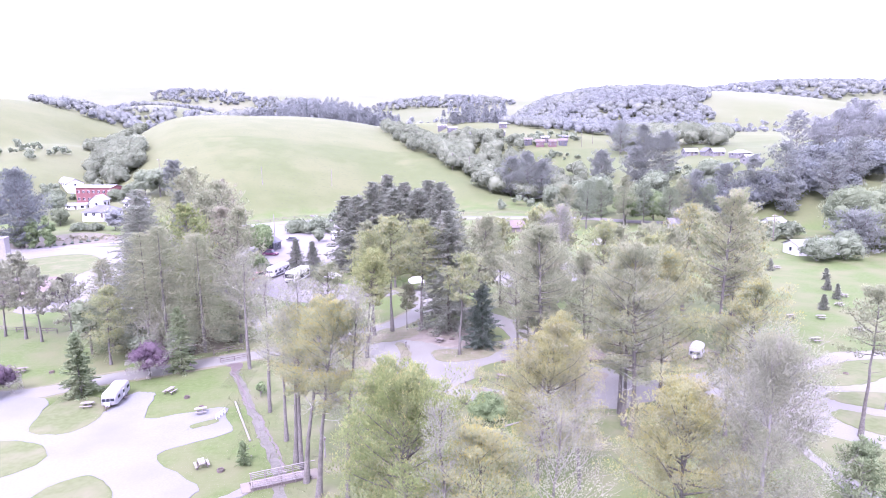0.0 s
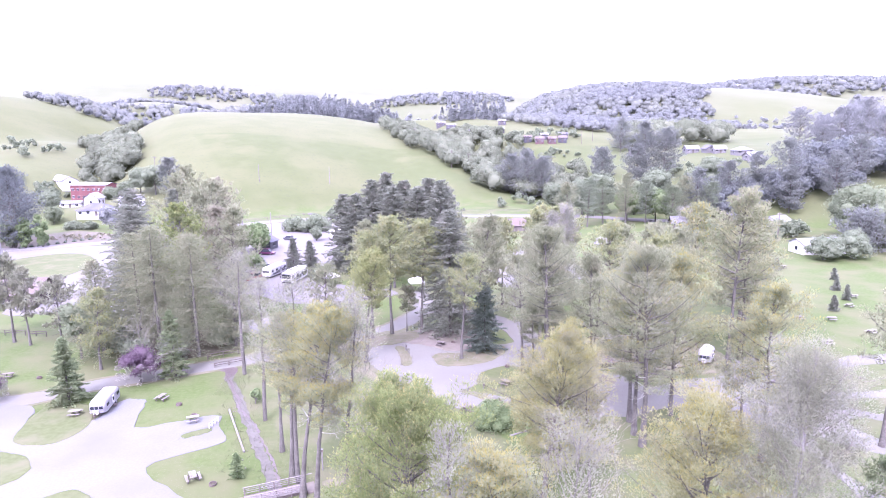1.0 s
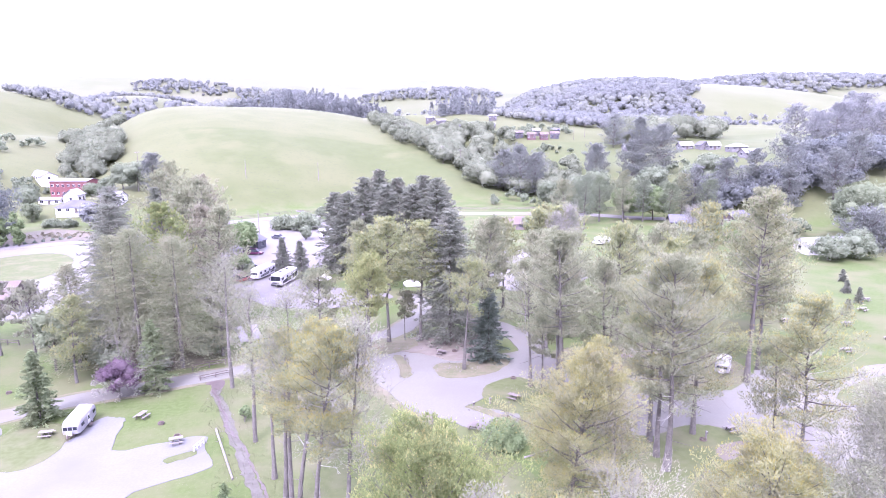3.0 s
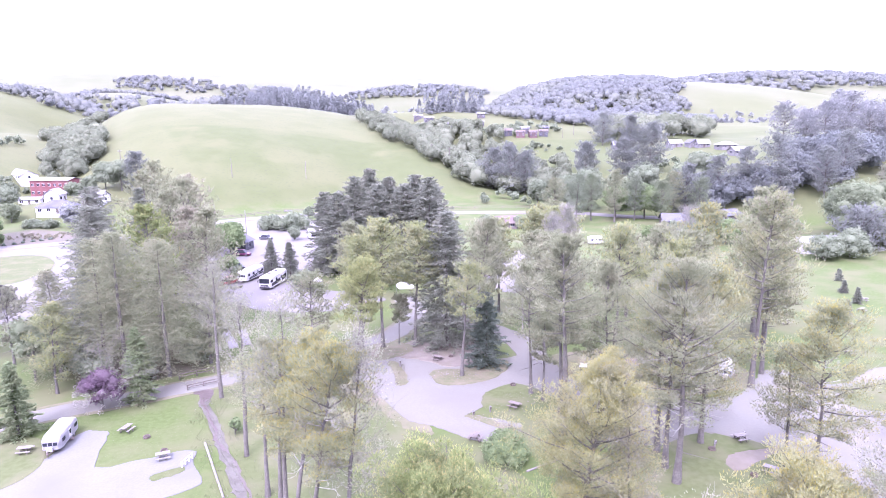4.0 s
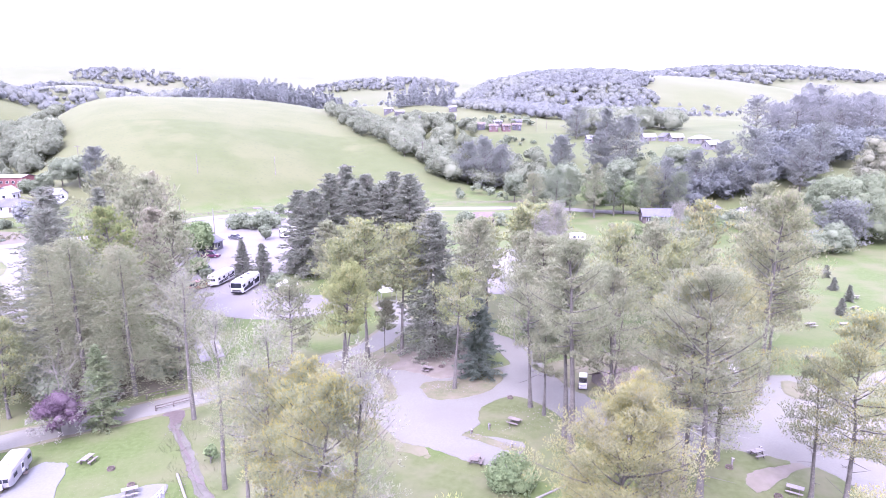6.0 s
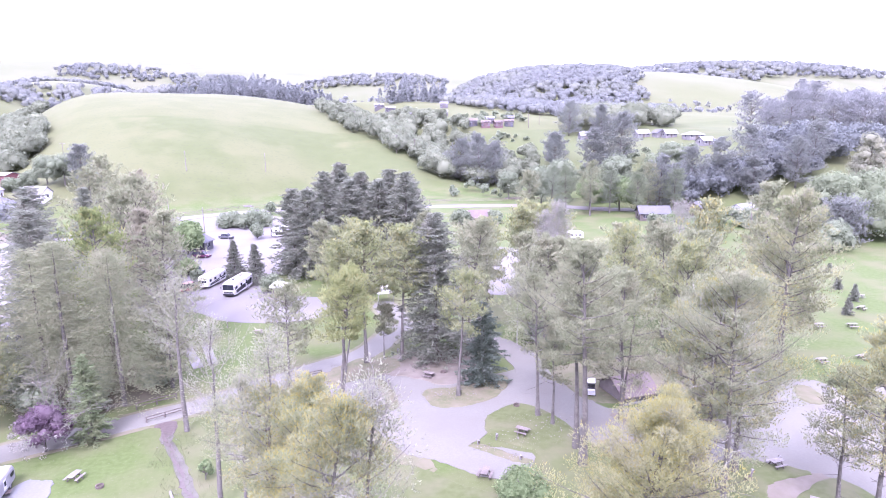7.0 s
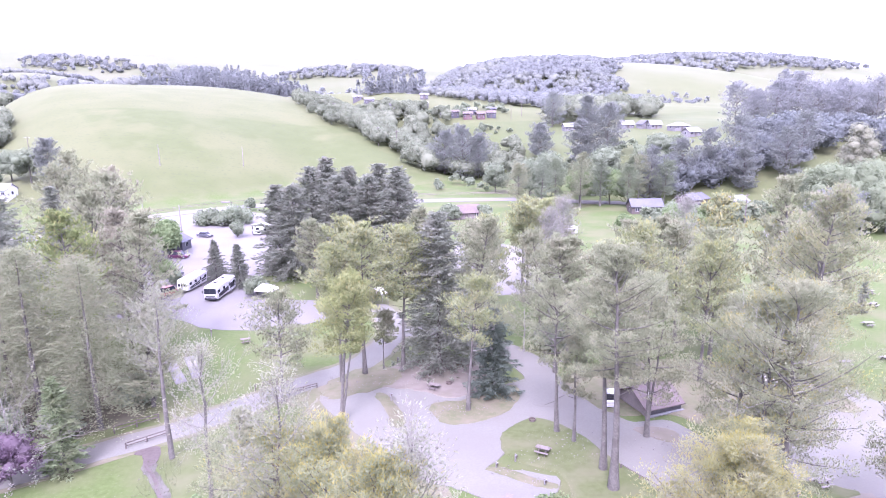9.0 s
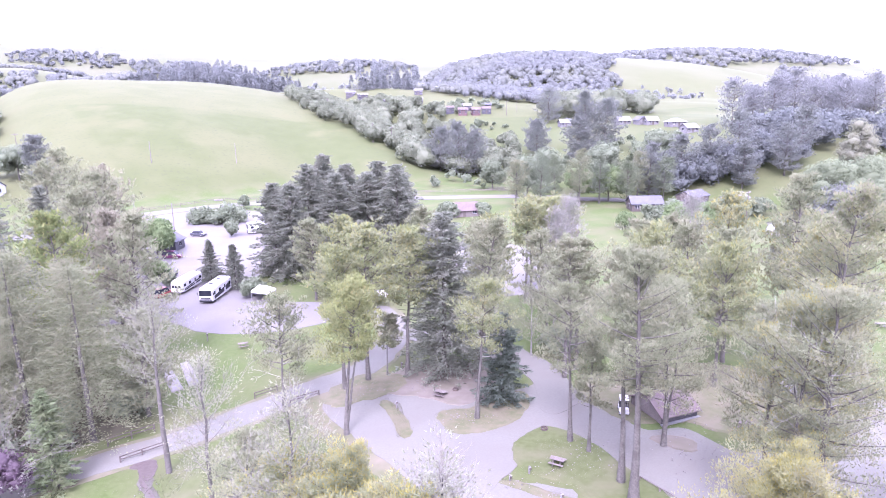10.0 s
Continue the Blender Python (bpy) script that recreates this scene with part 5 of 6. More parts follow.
def house(label, x, y, w, d, h, roof_h, wall, roof, rot=0.0, windows=3, hip=False, z=None, chimney=False, name="house", storeys=1, door=True, group="houses"):
    """A house with its long side along its own x and its front towards -y."""
    z0 = float(terrain(x, y)) if z is None else z
    ob = thing(name, label, name.replace("_", " "), pose(x, y, z0, 0, 0, rot), group)
    bm = boxes((-w / 2, w / 2, -d / 2, d / 2, -4.0, h), bevel=0.03)
    if not hip:
        prism(bm, -w / 2 + 0.02, w / 2 - 0.02, -d / 2 + 0.02, d / 2 - 0.02, h - 0.02, h + roof_h - 0.12)
    part("wall", bm, wall, ob)
    bm = bmesh.new()
    if hip:
        hipped(bm, -w / 2, w / 2, -d / 2, d / 2, h, h + roof_h, 0.45)
        part("roof", bm, roof, ob)
    else:
        for sg in (-1, 1):
            bm = bmesh.new()
            e, t = 0.45, 0.14
            run = d / 2 + e
            drop = roof_h * run / (d / 2)
            v = [bm.verts.new(c) for c in ((-w / 2 - e, 0, h + roof_h), (w / 2 + e, 0, h + roof_h), (w / 2 + e, sg * run, h + roof_h - drop), (-w / 2 - e, sg * run, h + roof_h - drop))]
            u = [bm.verts.new(q.co + Vector((0, 0, t))) for q in v]
            bm.faces.new(v), bm.faces.new(u[::-1])
            for k in range(4):
                bm.faces.new((v[k - 1], v[k], u[k], u[k - 1]))
            part("roof_slope", bm, roof, ob)
    for fl in range(storeys):
        zb = 0.9 + fl * h / storeys
        for k in range(windows):
            cx = -w / 2 + w * (k + 0.5) / windows
            if door and fl == 0 and k == windows // 2:
                dr = part("door", boxes((cx - 0.5, cx + 0.5, -d / 2 - 0.06, -d / 2 + 0.02, 0, 2.05), bevel=0.02), WOOD_DARK, ob)
                part("handle", boxes((cx + 0.32, cx + 0.42, -d / 2 - 0.12, -d / 2 - 0.05, 0.95, 1.05)), STEEL, dr)
                continue
            ww = min(0.7, w / windows * 0.3)
            wd = part("window", boxes((cx - ww, cx + ww, -d / 2 - 0.05, -d / 2 + 0.02, zb, zb + 1.3), bevel=0.02), WHITE, ob)
            for sg in (-1, 1):
                part("pane", boxes((cx + sg * ww / 2 - ww * 0.42, cx + sg * ww / 2 + ww * 0.42, -d / 2 - 0.075, -d / 2 - 0.04, zb + 0.08, zb + 1.22)), GLASS, wd)
        for sx in (-1, 1):
            wd = part("window", boxes((sx * w / 2 - 0.05, sx * w / 2 + 0.05, -0.6, 0.6, zb, zb + 1.3), bevel=0.02), WHITE, ob)
            part("pane", boxes((sx * (w / 2 + 0.05) - 0.02, sx * (w / 2 + 0.05) + 0.02, -0.52, 0.52, zb + 0.08, zb + 1.22)), GLASS, wd)
    if chimney:
        part("chimney", boxes((w * 0.2, w * 0.2 + 0.7, 0.2, 0.9, h, h + roof_h + 0.9), bevel=0.03), BRICKRED, ob)
    return ob


house("long red school-like building with white trim", -165, 329, 20, 9, 7.4, 1.0, BRICKRED, PALEROOF, -10, 7, storeys=2)
house("long pale metal-roofed barn running up the slope", -192, 351, 27, 8, 2.4, 2.2, WHITE, PALEROOF, -50, 5, name="barn")
house("white house with a steep white gable", -146, 291, 7, 6, 3.2, 2.2, WHITE, PALEROOF, 92, 2)
house("low white cottage with a grey hipped roof", -137.5, 276, 13.5, 9, 2.5, 2.7, WHITE, GREYROOF, 0, 4, True)
house("low white outbuilding beside the red building", -171, 318, 10, 5, 2.4, 1.0, WHITE, PALEROOF, 3, 3, name="outbuilding")
house("small pale house beside the dark trees", -126.5, 285, 9, 6, 3.0, 2.0, WHITE, PALEROOF, -12, 3)
PALE_BOARDS = mat("pale_boards", (0.125, 0.122, 0.118), (0.105, 0.102, 0.10), 2.0, (0.09, 0.088, 0.086), 0.5)
for x, y, w, d, rot, rf, lab in ((156, 361, 9, 6, 5, PALEROOF, "white farmhouse with a pale roof"), (163, 354, 7, 6, 95, GREYROOF, "white farmhouse with a dark gable"), (166, 348, 8, 5, 3, PALEROOF, "low white farm shed"),
                                 (172, 334, 11, 7, 8, PALEROOF, "white farmhouse with a pale hipped roof"), (167, 313, 9, 6, 15, PALEROOF, "small white barn in the meadow"), (132, 385, 8, 6, 0, PALEROOF, "pale house beside the cypress")):
    house(lab, x, y, w * 0.82, d * 0.9, 2.2, 1.9, PALE_BOARDS, rf, rot, 3, "hipped" in lab, group="farm houses")
DULLRED = mat("dull_red_boards", (0.084, 0.050, 0.051), (0.068, 0.041, 0.042), 2.0, (0.060, 0.039, 0.041), 0.5)
DULLGREY = mat("dull_pale_boards", (0.066, 0.063, 0.066), (0.056, 0.054, 0.057), 2.0, (0.050, 0.048, 0.052), 0.5)
for k, (x, y, w, wall, rf, lab) in enumerate(((69, 446, 6, GREYPAINT, GREYROOF, "grey two-storey hillside house"), (75, 440, 6, GREYPAINT, REDROOF, "mauve-grey two-storey hillside house"), (82, 432, 6.5, DULLRED, REDROOF, "red two-storey hillside house"), (90, 431, 6, DULLRED, REDROOF, "red two-storey hillside house"),
                                             (98, 435, 6.5, GREYPAINT, REDROOF, "grey hillside house with a reddish roof"), (87, 444, 6, DULLGREY, PALEROOF, "pale house behind the red houses"), (101, 447, 7, DULLGREY, GREYROOF, "pale house with a grey roof behind the red houses"), (42, 494, 7, GREYPAINT, GREYROOF, "grey ridge house above the oak wood"),
                                             (39, 512, 8, DULLGREY, PALEROOF, "white ridge house above the oak wood"), (27, 555, 9, DULLGREY, PALEROOF, "white ridge house beside the conifers"), (19, 583, 9, DULLGREY, PALEROOF, "white ridge house beside the conifers"), (54, 486, 7, DULLGREY, GREYROOF, "white ridge house among trees"), (61, 482, 7, DULLGREY, PALEROOF, "white ridge house among trees"), (67, 520, 7, DULLGREY, PALEROOF, "tall white ridge house"))):
    house(lab, x, y, w * 0.85, 4.6, 3.2, 1.2, wall, rf, (k * 37) % 24 - 12, 3, storeys=2, group="hillside houses")
for k, (x, y) in enumerate(((-60, 735), (-40, 745), (0, 800), (40, 830), (90, 760), (120, 700), (145, 690), (20, 900), (70, 920), (-20, 930), (130, 640), (150, 655))):
    house("small pale far house on the ridge", x, y, 8, 6, 3.0, 2.0, DULLGREY, (PALEROOF, GREYROOF)[k % 2], (k * 53) % 40 - 20, 3, group="ridge houses")
house("low white building with a pale roof beside the meadow", 118, 177, 13, 7, 2.9, 1.3, WHITE, PALEROOF, 5, 5)
house("dark cabin with white-framed windows", 119, 229, 9, 7, 3.2, 1.6, WOOD_DARK, GREYROOF, 25, 4, name="cabin")
house("dark-roofed cabin behind the green trees", 98, 223, 10, 7, 2.6, 2.0, WOOD_DARK, GREYROOF, -12, 3, name="cabin")
house("small pale cabin among the trees", 132, 224, 7, 6, 2.6, 1.6, WHITE, PALEROOF, 20, 2, name="cabin")
house("low building with a reddish roof beside the road", 37, 229, 10, 7, 2.2, 2.0, WOOD, REDROOF, 4, 3)
house("small grey shed beside the parking lot", -46.5, 201, 5, 5, 2.6, 1.3, GREYPAINT, GREYROOF, 75, 1, name="shed", door=False)
house("brown wooden camp store with a dusty mauve roof", -95, 140, 28, 11, 2.8, 2.4, WOOD_DARK, REDROOF, 2, 6, name="store")

# stone tower with a pump head beside the yard
tower = thing("water_tower", "square pale stone tower with a small metal head", "tower", pose(-117, 177, 0, 0, 0, 12))
part("shaft", box(bmesh.new(), -1.9, 1.9, -1.9, 1.9, -0.3, 9.0, 0.12, (0.86, 0.86)), CONCRETE, tower)
part("coping", boxes((-1.75, 1.75, -1.75, 1.75, 9.0, 9.25), bevel=0.05), CONCRETE, tower)
part("mast", rod(bmesh.new(), (0, 0, 9.2), (0, 0, 12.0), 0.08), STEEL, tower)
for a in range(4):
    part("vane", boxes((-0.05, 0.05, 0.1, 1.0, 10.6 + 0.15 * a, 10.75 + 0.15 * a)), STEEL, tower).rotation_euler = (0, 0, a * math.pi / 2)

# restroom shed: walls on three sides, black front panel, wide reddish roof
shed = thing("shelter", "low dark wooden shed with a wide dusty mauve roof", "shelter", pose(32.6, 93.7, 0, 0, 0, 11))
shed.scale = (0.86, 1, 0.85)
part("wall_back", boxes((-2.95, 2.95, 2.6, 2.8, 0, 1.3)), WOOD_DARK, shed)
for sg in (-1, 1):
    bm = boxes((sg * 2.9 - 0.1, sg * 2.9 + 0.1, -2.698, 2.598, 0, 1.3))
    prism(bm, sg * 2.9 - 0.1, sg * 2.9 + 0.1, -2.69, 2.59, 1.301, 2.95)
    part("wall_side", bm, WOOD, shed, "weathered boarded gable wall")
part("wall_front", boxes((-2.95, 2.95, -2.9, -2.7, 0.0, 1.3)), BLACK, shed, "black front panel")
part("trim", boxes((-3.3, 3.25, -3.25, -2.902, 0.0, 0.22), bevel=0.02), PALEROOF, shed, "pale concrete base")
for sg in (-1, 1):
    bm = bmesh.new()
    v = [bm.verts.new(c) for c in ((-3.35, -0.05, 3.12), (3.35, -0.05, 3.12), (3.35, sg * 3.2, 1.08), (-3.35, sg * 3.2, 1.08))]
    u = [bm.verts.new(q.co + Vector((0, 0, 0.1))) for q in v]
    bm.faces.new(v), bm.faces.new(u[::-1])
    for k in range(4):
        bm.faces.new((v[k - 1], v[k], u[k], u[k - 1]))
    part("roof_slope", bm, REDROOF, shed)
part("fascia", boxes((-3.36, 3.36, -3.24, -3.202, 1.0, 1.17)), WOOD_DARK, shed)


# ---- vehicles ----
def wheel(x, y, r, w, parent):
    wh = part("wheel", rod(bmesh.new(), (x - w / 2, y, r), (x + w / 2, y, r), r, n=16), BLACK, parent)
    part("rim", rod(bmesh.new(), (x - w / 2 - 0.01, y, r), (x + w / 2 + 0.01, y, r), r * 0.55, n=12), ALU, wh)


def loft(bm, sections):
    """Joins closed sections (lists of x, z at a y) into one skin."""
    rings = [[bm.verts.new((x, y, z)) for x, z in pts] for y, pts in sections]
    for a, b in zip(rings, rings[1:]):
        for k in range(len(a)):
            bm.faces.new((a[k - 1], a[k], b[k], b[k - 1]))
    bm.faces.new(rings[0]), bm.faces.new(rings[-1][::-1])
    return bm


def body_section(w, z0, z1, r=0.35, lean=0.0):
    s = w / 2
    return [(-s + lean, z0), (s - lean, z0), (s, z0 + 0.35), (s, z1 - r), (s - r * 0.35, z1 - r * 0.3), (s - r, z1), (-s + r, z1), (-s + r * 0.35, z1 - r * 0.3), (-s, z1 - r), (-s, z0 + 0.35)]


def camper(label, at, length, w, h, hull, name="travel_trailer", round_front=0.5, stripe=None, motor=False, hitch=True, group="campers"):
    """A trailer or motorhome; its front towards -y."""
    ob = thing(name, label, "camper", at, group)
    L = length / 2
    bm = bmesh.new()
    k = round_front
    loft(bm, [(-L, body_section(w * (1 - 0.25 * k), 0.55, h - 0.55 * k)), (-L + 0.35, body_section(w * (1 - 0.06 * k), 0.48, h - 0.2 * k)), (-L + 0.9, body_section(w, 0.45, h)),
              (L - 0.7, body_section(w, 0.45, h)), (L - 0.2, body_section(w * (1 - 0.06 * k), 0.48, h - 0.2 * k)), (L, body_section(w * (1 - 0.2 * k), 0.55, h - 0.5 * k))])
    part("body", bm, hull, ob)
    part("roof", box(bmesh.new(), -w / 2 + 0.38, w / 2 - 0.38, -L + 0.95, L - 0.75, h + 0.004, h + 0.07, 0.03), WHITE, ob, "white roof sheet")
    for cy in (-L * 0.4, L * 0.35):
        part("roof_vent", boxes((-0.35, 0.35, cy - 0.35, cy + 0.35, h + 0.07, h + 0.28), bevel=0.05), (GREYPAINT if motor else WHITE), ob)
    if motor:
        ws = part("windscreen", boxes((-w * 0.455, w * 0.455, -L - 0.06, -L + 0.2, h * 0.50, h * 0.86), bevel=0.05), GLASS, ob, "wide dark windscreen")
        part("divider", boxes((-0.03, 0.03, -L - 0.08, -L - 0.058, h * 0.52, h * 0.84)), BLACK, ws)
        gr = part("grille", boxes((-w * 0.36, w * 0.36, -L - 0.05, -L + 0.15, h * 0.27, h * 0.40), bevel=0.03), STRIPE, ob, "dark grille band")
        for k in range(3):
            part("slat", boxes((-w * 0.3, w * 0.3, -L - 0.07, -L - 0.052, h * (0.29 + 0.035 * k), h * (0.30 + 0.035 * k))), ALU, gr)
        part("bumper", boxes((-w * 0.46, w * 0.46, -L - 0.12, -L + 0.1, 0.4, 0.75), bevel=0.06), STRIPE, ob)
        for sg in (-1, 1):
            part("headlight", boxes((sg * w * 0.36 - 0.18, sg * w * 0.36 + 0.18, -L - 0.05, -L + 0.1, 0.82, 1.0), bevel=0.03), ALU, ob)
            mr = part("mirror", boxes((sg * (w / 2 + 0.3) - 0.09, sg * (w / 2 + 0.3) + 0.09, -L + 0.05, -L + 0.13, h * 0.55, h * 0.72), bevel=0.03), BLACK, ob)
            part("bracket", boxes((sg * (w / 2 + 0.13) - 0.13, sg * (w / 2 + 0.13) + 0.13, -L + 0.1, -L + 0.16, h * 0.7, h * 0.72)), BLACK, mr)
    else:
        for cx in (-w * 0.26, 0, w * 0.26):
            part("front_window", boxes((cx - w * 0.11, cx + w * 0.11, -L - 0.02, -L + 0.25, h * 0.50, h * 0.70), bevel=0.03), GLASS, ob)
        if hitch:
            bm = bar(bar(bmesh.new(), (-0.55, -L + 0.3, 0.5), (0, -L - 1.1, 0.48), 0.09), (0.55, -L + 0.3, 0.5), (0, -L - 1.1, 0.48), 0.09)
            part("hitch", bm, STEEL, ob)
            part("jack", rod(bmesh.new(), (0, -L - 0.9, 0), (0, -L - 0.9, 0.95), 0.05), STEEL, ob)
            for sg in (-1, 1):
                part("gas_bottle", rod(bmesh.new(), (sg * 0.18, -L - 0.35, 0.55), (sg * 0.18, -L - 0.35, 1.05), 0.16, n=12), WHITE, ob)
    for sg in (-1, 1):
        n = max(3, int(length / 2))
        for i in range(n):
            cy = -L + 1.2 + (length - 2.2) * i / (n - 1)
            if sg > 0 and i == n // 2:
                dr = part("door", boxes((w / 2 - 0.02, w / 2 + 0.03, cy - 0.35, cy + 0.35, 0.6, h * 0.82), bevel=0.02), WHITE, ob)
                part("door_window", boxes((w / 2 + 0.02, w / 2 + 0.045, cy - 0.22, cy + 0.22, h * 0.5, h * 0.74)), GLASS, dr)
                part("step", boxes((w / 2, w / 2 + 0.4, cy - 0.35, cy + 0.35, 0.3, 0.36)), STEEL, dr)
                continue
            part("window", boxes((sg * w / 2 - 0.03, sg * w / 2 + 0.03, cy - 0.42, cy + 0.42, h * 0.52, h * 0.72), bevel=0.02), GLASS, ob)
        if stripe:
            bm = bmesh.new()
            for a, b in ((0.62, 0.30), (0.45, 0.22)):
                v = [bm.verts.new((sg * (w / 2 + 0.012), yy, zz)) for yy, zz in ((-L + 0.95, h * b), (L - 0.75, h * (a - 0.12)), (L - 0.75, h * a + (0.25 if motor else 0.0)), (-L + 0.95, h * b + (0.42 if motor else 0.2)))]
                bm.faces.new(v)
            part("stripe", bm, stripe, ob, "dark swooping side stripes")
        for cy in ((-L + 1.6, L - 2.4) if motor else (L * 0.12, L * 0.12 + 0.85)):
            wheel(sg * (w / 2 - 0.14), cy, 0.42 if motor else 0.36, 0.26, ob)
    part("tail_light", boxes((-w * 0.38, -w * 0.28, L - 0.05, L + 0.02, 0.9, 1.15)), REDPAINT, ob)
    part("tail_light", boxes((w * 0.28, w * 0.38, L - 0.05, L + 0.02, 0.9, 1.15)), REDPAINT, ob)
    return ob


camper("vintage silver trailer with a white roof in a gravel bay", pose(-39.3, 80.9, 0.06, 0, 0, 7), 5.9, 2.1, 2.05, ALU, round_front=0.9)
camper("white motorhome with dark swooping stripes and a wide windscreen", pose(-28.3, 154.6, 0.05, 0, 0, -15), 9.2, 2.6, 3.05, WHITE, "motorhome", 0.25, STRIPE, True)
camper("white fifth-wheel trailer parked in the lot", pose(-35.0, 161.6, 0.05, 0, 0, -17), 8.4, 2.4, 2.75, WHITE, round_front=0.35, stripe=STRIPE)
camper("white motorhome parked beside the redwoods", pose(-24.5, 217, 0.05, 0, 0, -75), 9.0, 2.5, 3.2, WHITE, "motorhome", 0.3, STRIPE, True)
camper("small white camper on the far meadow", pose(60.5, 195, 0, 0, 0, -95), 4.6, 2.1, 2.3, WHITE, round_front=0.5)
camper("small silver trailer standing under the pines", pose(48.6, 92.8, 0.09, 0, 0, -32), 4.2, 2.0, 2.1, ALU, round_front=1.0)


def car(label, at, paint, L=4.5, w=1.8, h=1.5, group="cars", name="car", van=False):
    ob = thing(name, label, "car", at, group)
    s, hl = w / 2, L / 2
    bm = bmesh.new()
    sec = lambda k, z1: [(-s * k, 0.28), (s * k, 0.28), (s * k * 1.0, 0.62), (s * k * 0.96, z1), (-s * k * 0.96, z1), (-s * k * 1.0, 0.62)]
    loft(bm, [(-hl, sec(0.82, 0.62)), (-hl + 0.25, sec(0.97, 0.78)), (-hl + 1.2, sec(1, 0.92)), (hl - 0.6, sec(1, 0.95)), (hl - 0.1, sec(0.95, 0.9)), (hl, sec(0.86, 0.75))])
    part("body", bm, paint, ob)
    back = hl - (0.1 if van else 0.75)
    bm = bmesh.new()
    cab = lambda k, z1: [(-s * k, 0.9), (s * k, 0.9), (s * k * 0.84, z1), (-s * k * 0.84, z1)]
    loft(bm, [(-hl + 1.05, cab(0.9, 0.95)), (-hl + 1.75, cab(0.93, h)), (back - 0.55, cab(0.93, h)), (back, cab(0.9, 1.0))])
    cb = part("cabin", bm, GLASS, ob, "dark glazed cabin")
    part("roof", box(bmesh.new(), -s * 0.78, s * 0.78, -hl + 1.72, back - 0.5, h - 0.01, h + 0.05, 0.03), paint, cb)
    for sg in (-1, 1):
        part("headlight", boxes((sg * s * 0.62 - 0.17, sg * s * 0.62 + 0.17, -hl - 0.01, -hl + 0.2, 0.6, 0.74), bevel=0.03), ALU, ob)
        part("tail_light", boxes((sg * s * 0.68 - 0.12, sg * s * 0.68 + 0.12, hl - 0.15, hl + 0.02, 0.66, 0.86), bevel=0.02), REDPAINT, ob)
        for cy in (-hl + 0.85, hl - 0.9):
            wheel(sg * (s - 0.09), cy, 0.33, 0.22, ob)
    return ob


car("maroon minivan parked beside the shed", pose(-44, 190.5, 0.05, 0, 0, 78), MAROON, 4.8, 1.9, 1.75, van=True, name="minivan")
car("dark grey car at the edge of the lot", pose(-42.5, 216.5, 0.05, 0, 0, 65), GREYPAINT)
car("red pickup beside the fifth-wheel trailer", pose(-39.2, 156.8, 0.05, 0, 0, -34), REDPAINT, 5.2, 1.9, 1.75, name="pickup")
car("dark car parked under the grove", pose(-41.5, 173.5, 0.05, 0, 0, 60), GREYPAINT)
car("pale car parked behind the grove", pose(-60, 128, 0.05, 0, 0, 70), ALU)
car("white car parked behind the pines", pose(-63, 122, 0.05, 0, 0, 85), WHITE)


def golf_cart(label, at):
    ob = thing("golf_cart", label, "golf cart", at, "cars")
    part("body", boxes((-0.55, 0.55, -1.1, 1.1, 0.22, 0.55), (-0.5, 0.5, -1.1, -0.6, 0.551, 0.9), bevel=0.06), WHITE, ob)
    part("seat", boxes((-0.5, 0.5, -0.55, 0.05, 0.552, 0.72), bevel=0.05), BLACK, ob, "dark padded seat")
    part("backrest", boxes((-0.5, 0.5, -0.6, -0.48, 0.722, 1.15), bevel=0.04), BLACK, ob)
    part("cowl", boxes((-0.5, 0.5, 0.6, 1.05, 0.552, 0.95), bevel=0.1), WHITE, ob)
    for sy in (-0.75, 0.75):
        for sx in (-0.48, 0.48):
            part("post", rod(bmesh.new(), (sx, sy, 0.552), (sx, sy * 0.9, 1.8), 0.025), BLACK, ob)
            wheel(sx * 1.05, sy, 0.23, 0.18, ob)
    part("roof", boxes((-0.52, 0.52, -0.8, 0.75, 1.8, 1.87), bevel=0.03), WHITE, ob, "pale roof panel")


golf_cart("small white golf cart parked beside a pine", pose(27.7, 94.2, 0.07, 0, 0, 160))


def canopy_tent(label, x, y, w, d, h, rot=0.0):
    ob = thing("canopy_tent", label, "canopy", pose(x, y, 0, 0, 0, rot), "canopies")
    bm = bmesh.new()
    a = [bm.verts.new(c) for c in ((-w / 2, -d / 2, h), (w / 2, -d / 2, h), (w / 2, d / 2, h), (-w / 2, d / 2, h), (-w / 4, 0, h + 0.9), (w / 4, 0, h + 0.9))]
    b = [bm.verts.new(q.co - Vector((0, 0, 0.35))) for q in a[:4]]
    for f in ((0, 1, 5, 4), (1, 2, 5), (2, 3, 4, 5), (3, 0, 4)):
        bm.faces.new([a[i] for i in f])
    for k in range(4):
        bm.faces.new((a[k - 1], b[k - 1], b[k], a[k]))
    cv = part("cover", bm, CANVAS, ob)
    for sx in (-1, 1):
        for sy in (-1, 1):
            part("leg", rod(bmesh.new(), (sx * (w / 2 - 0.05), sy * (d / 2 - 0.05), 0), (sx * (w / 2 - 0.05), sy * (d / 2 - 0.05), h - 0.02), 0.04), ALU, ob)
    return ob


canopy_tent("white peaked canopy tent beside the lane", 2.2, 141, 3.2, 3.2, 2.6, 15)
canopy_tent("white canopy beside the motorhome", -18.9, 150.5, 3.6, 3.0, 2.0, -30)


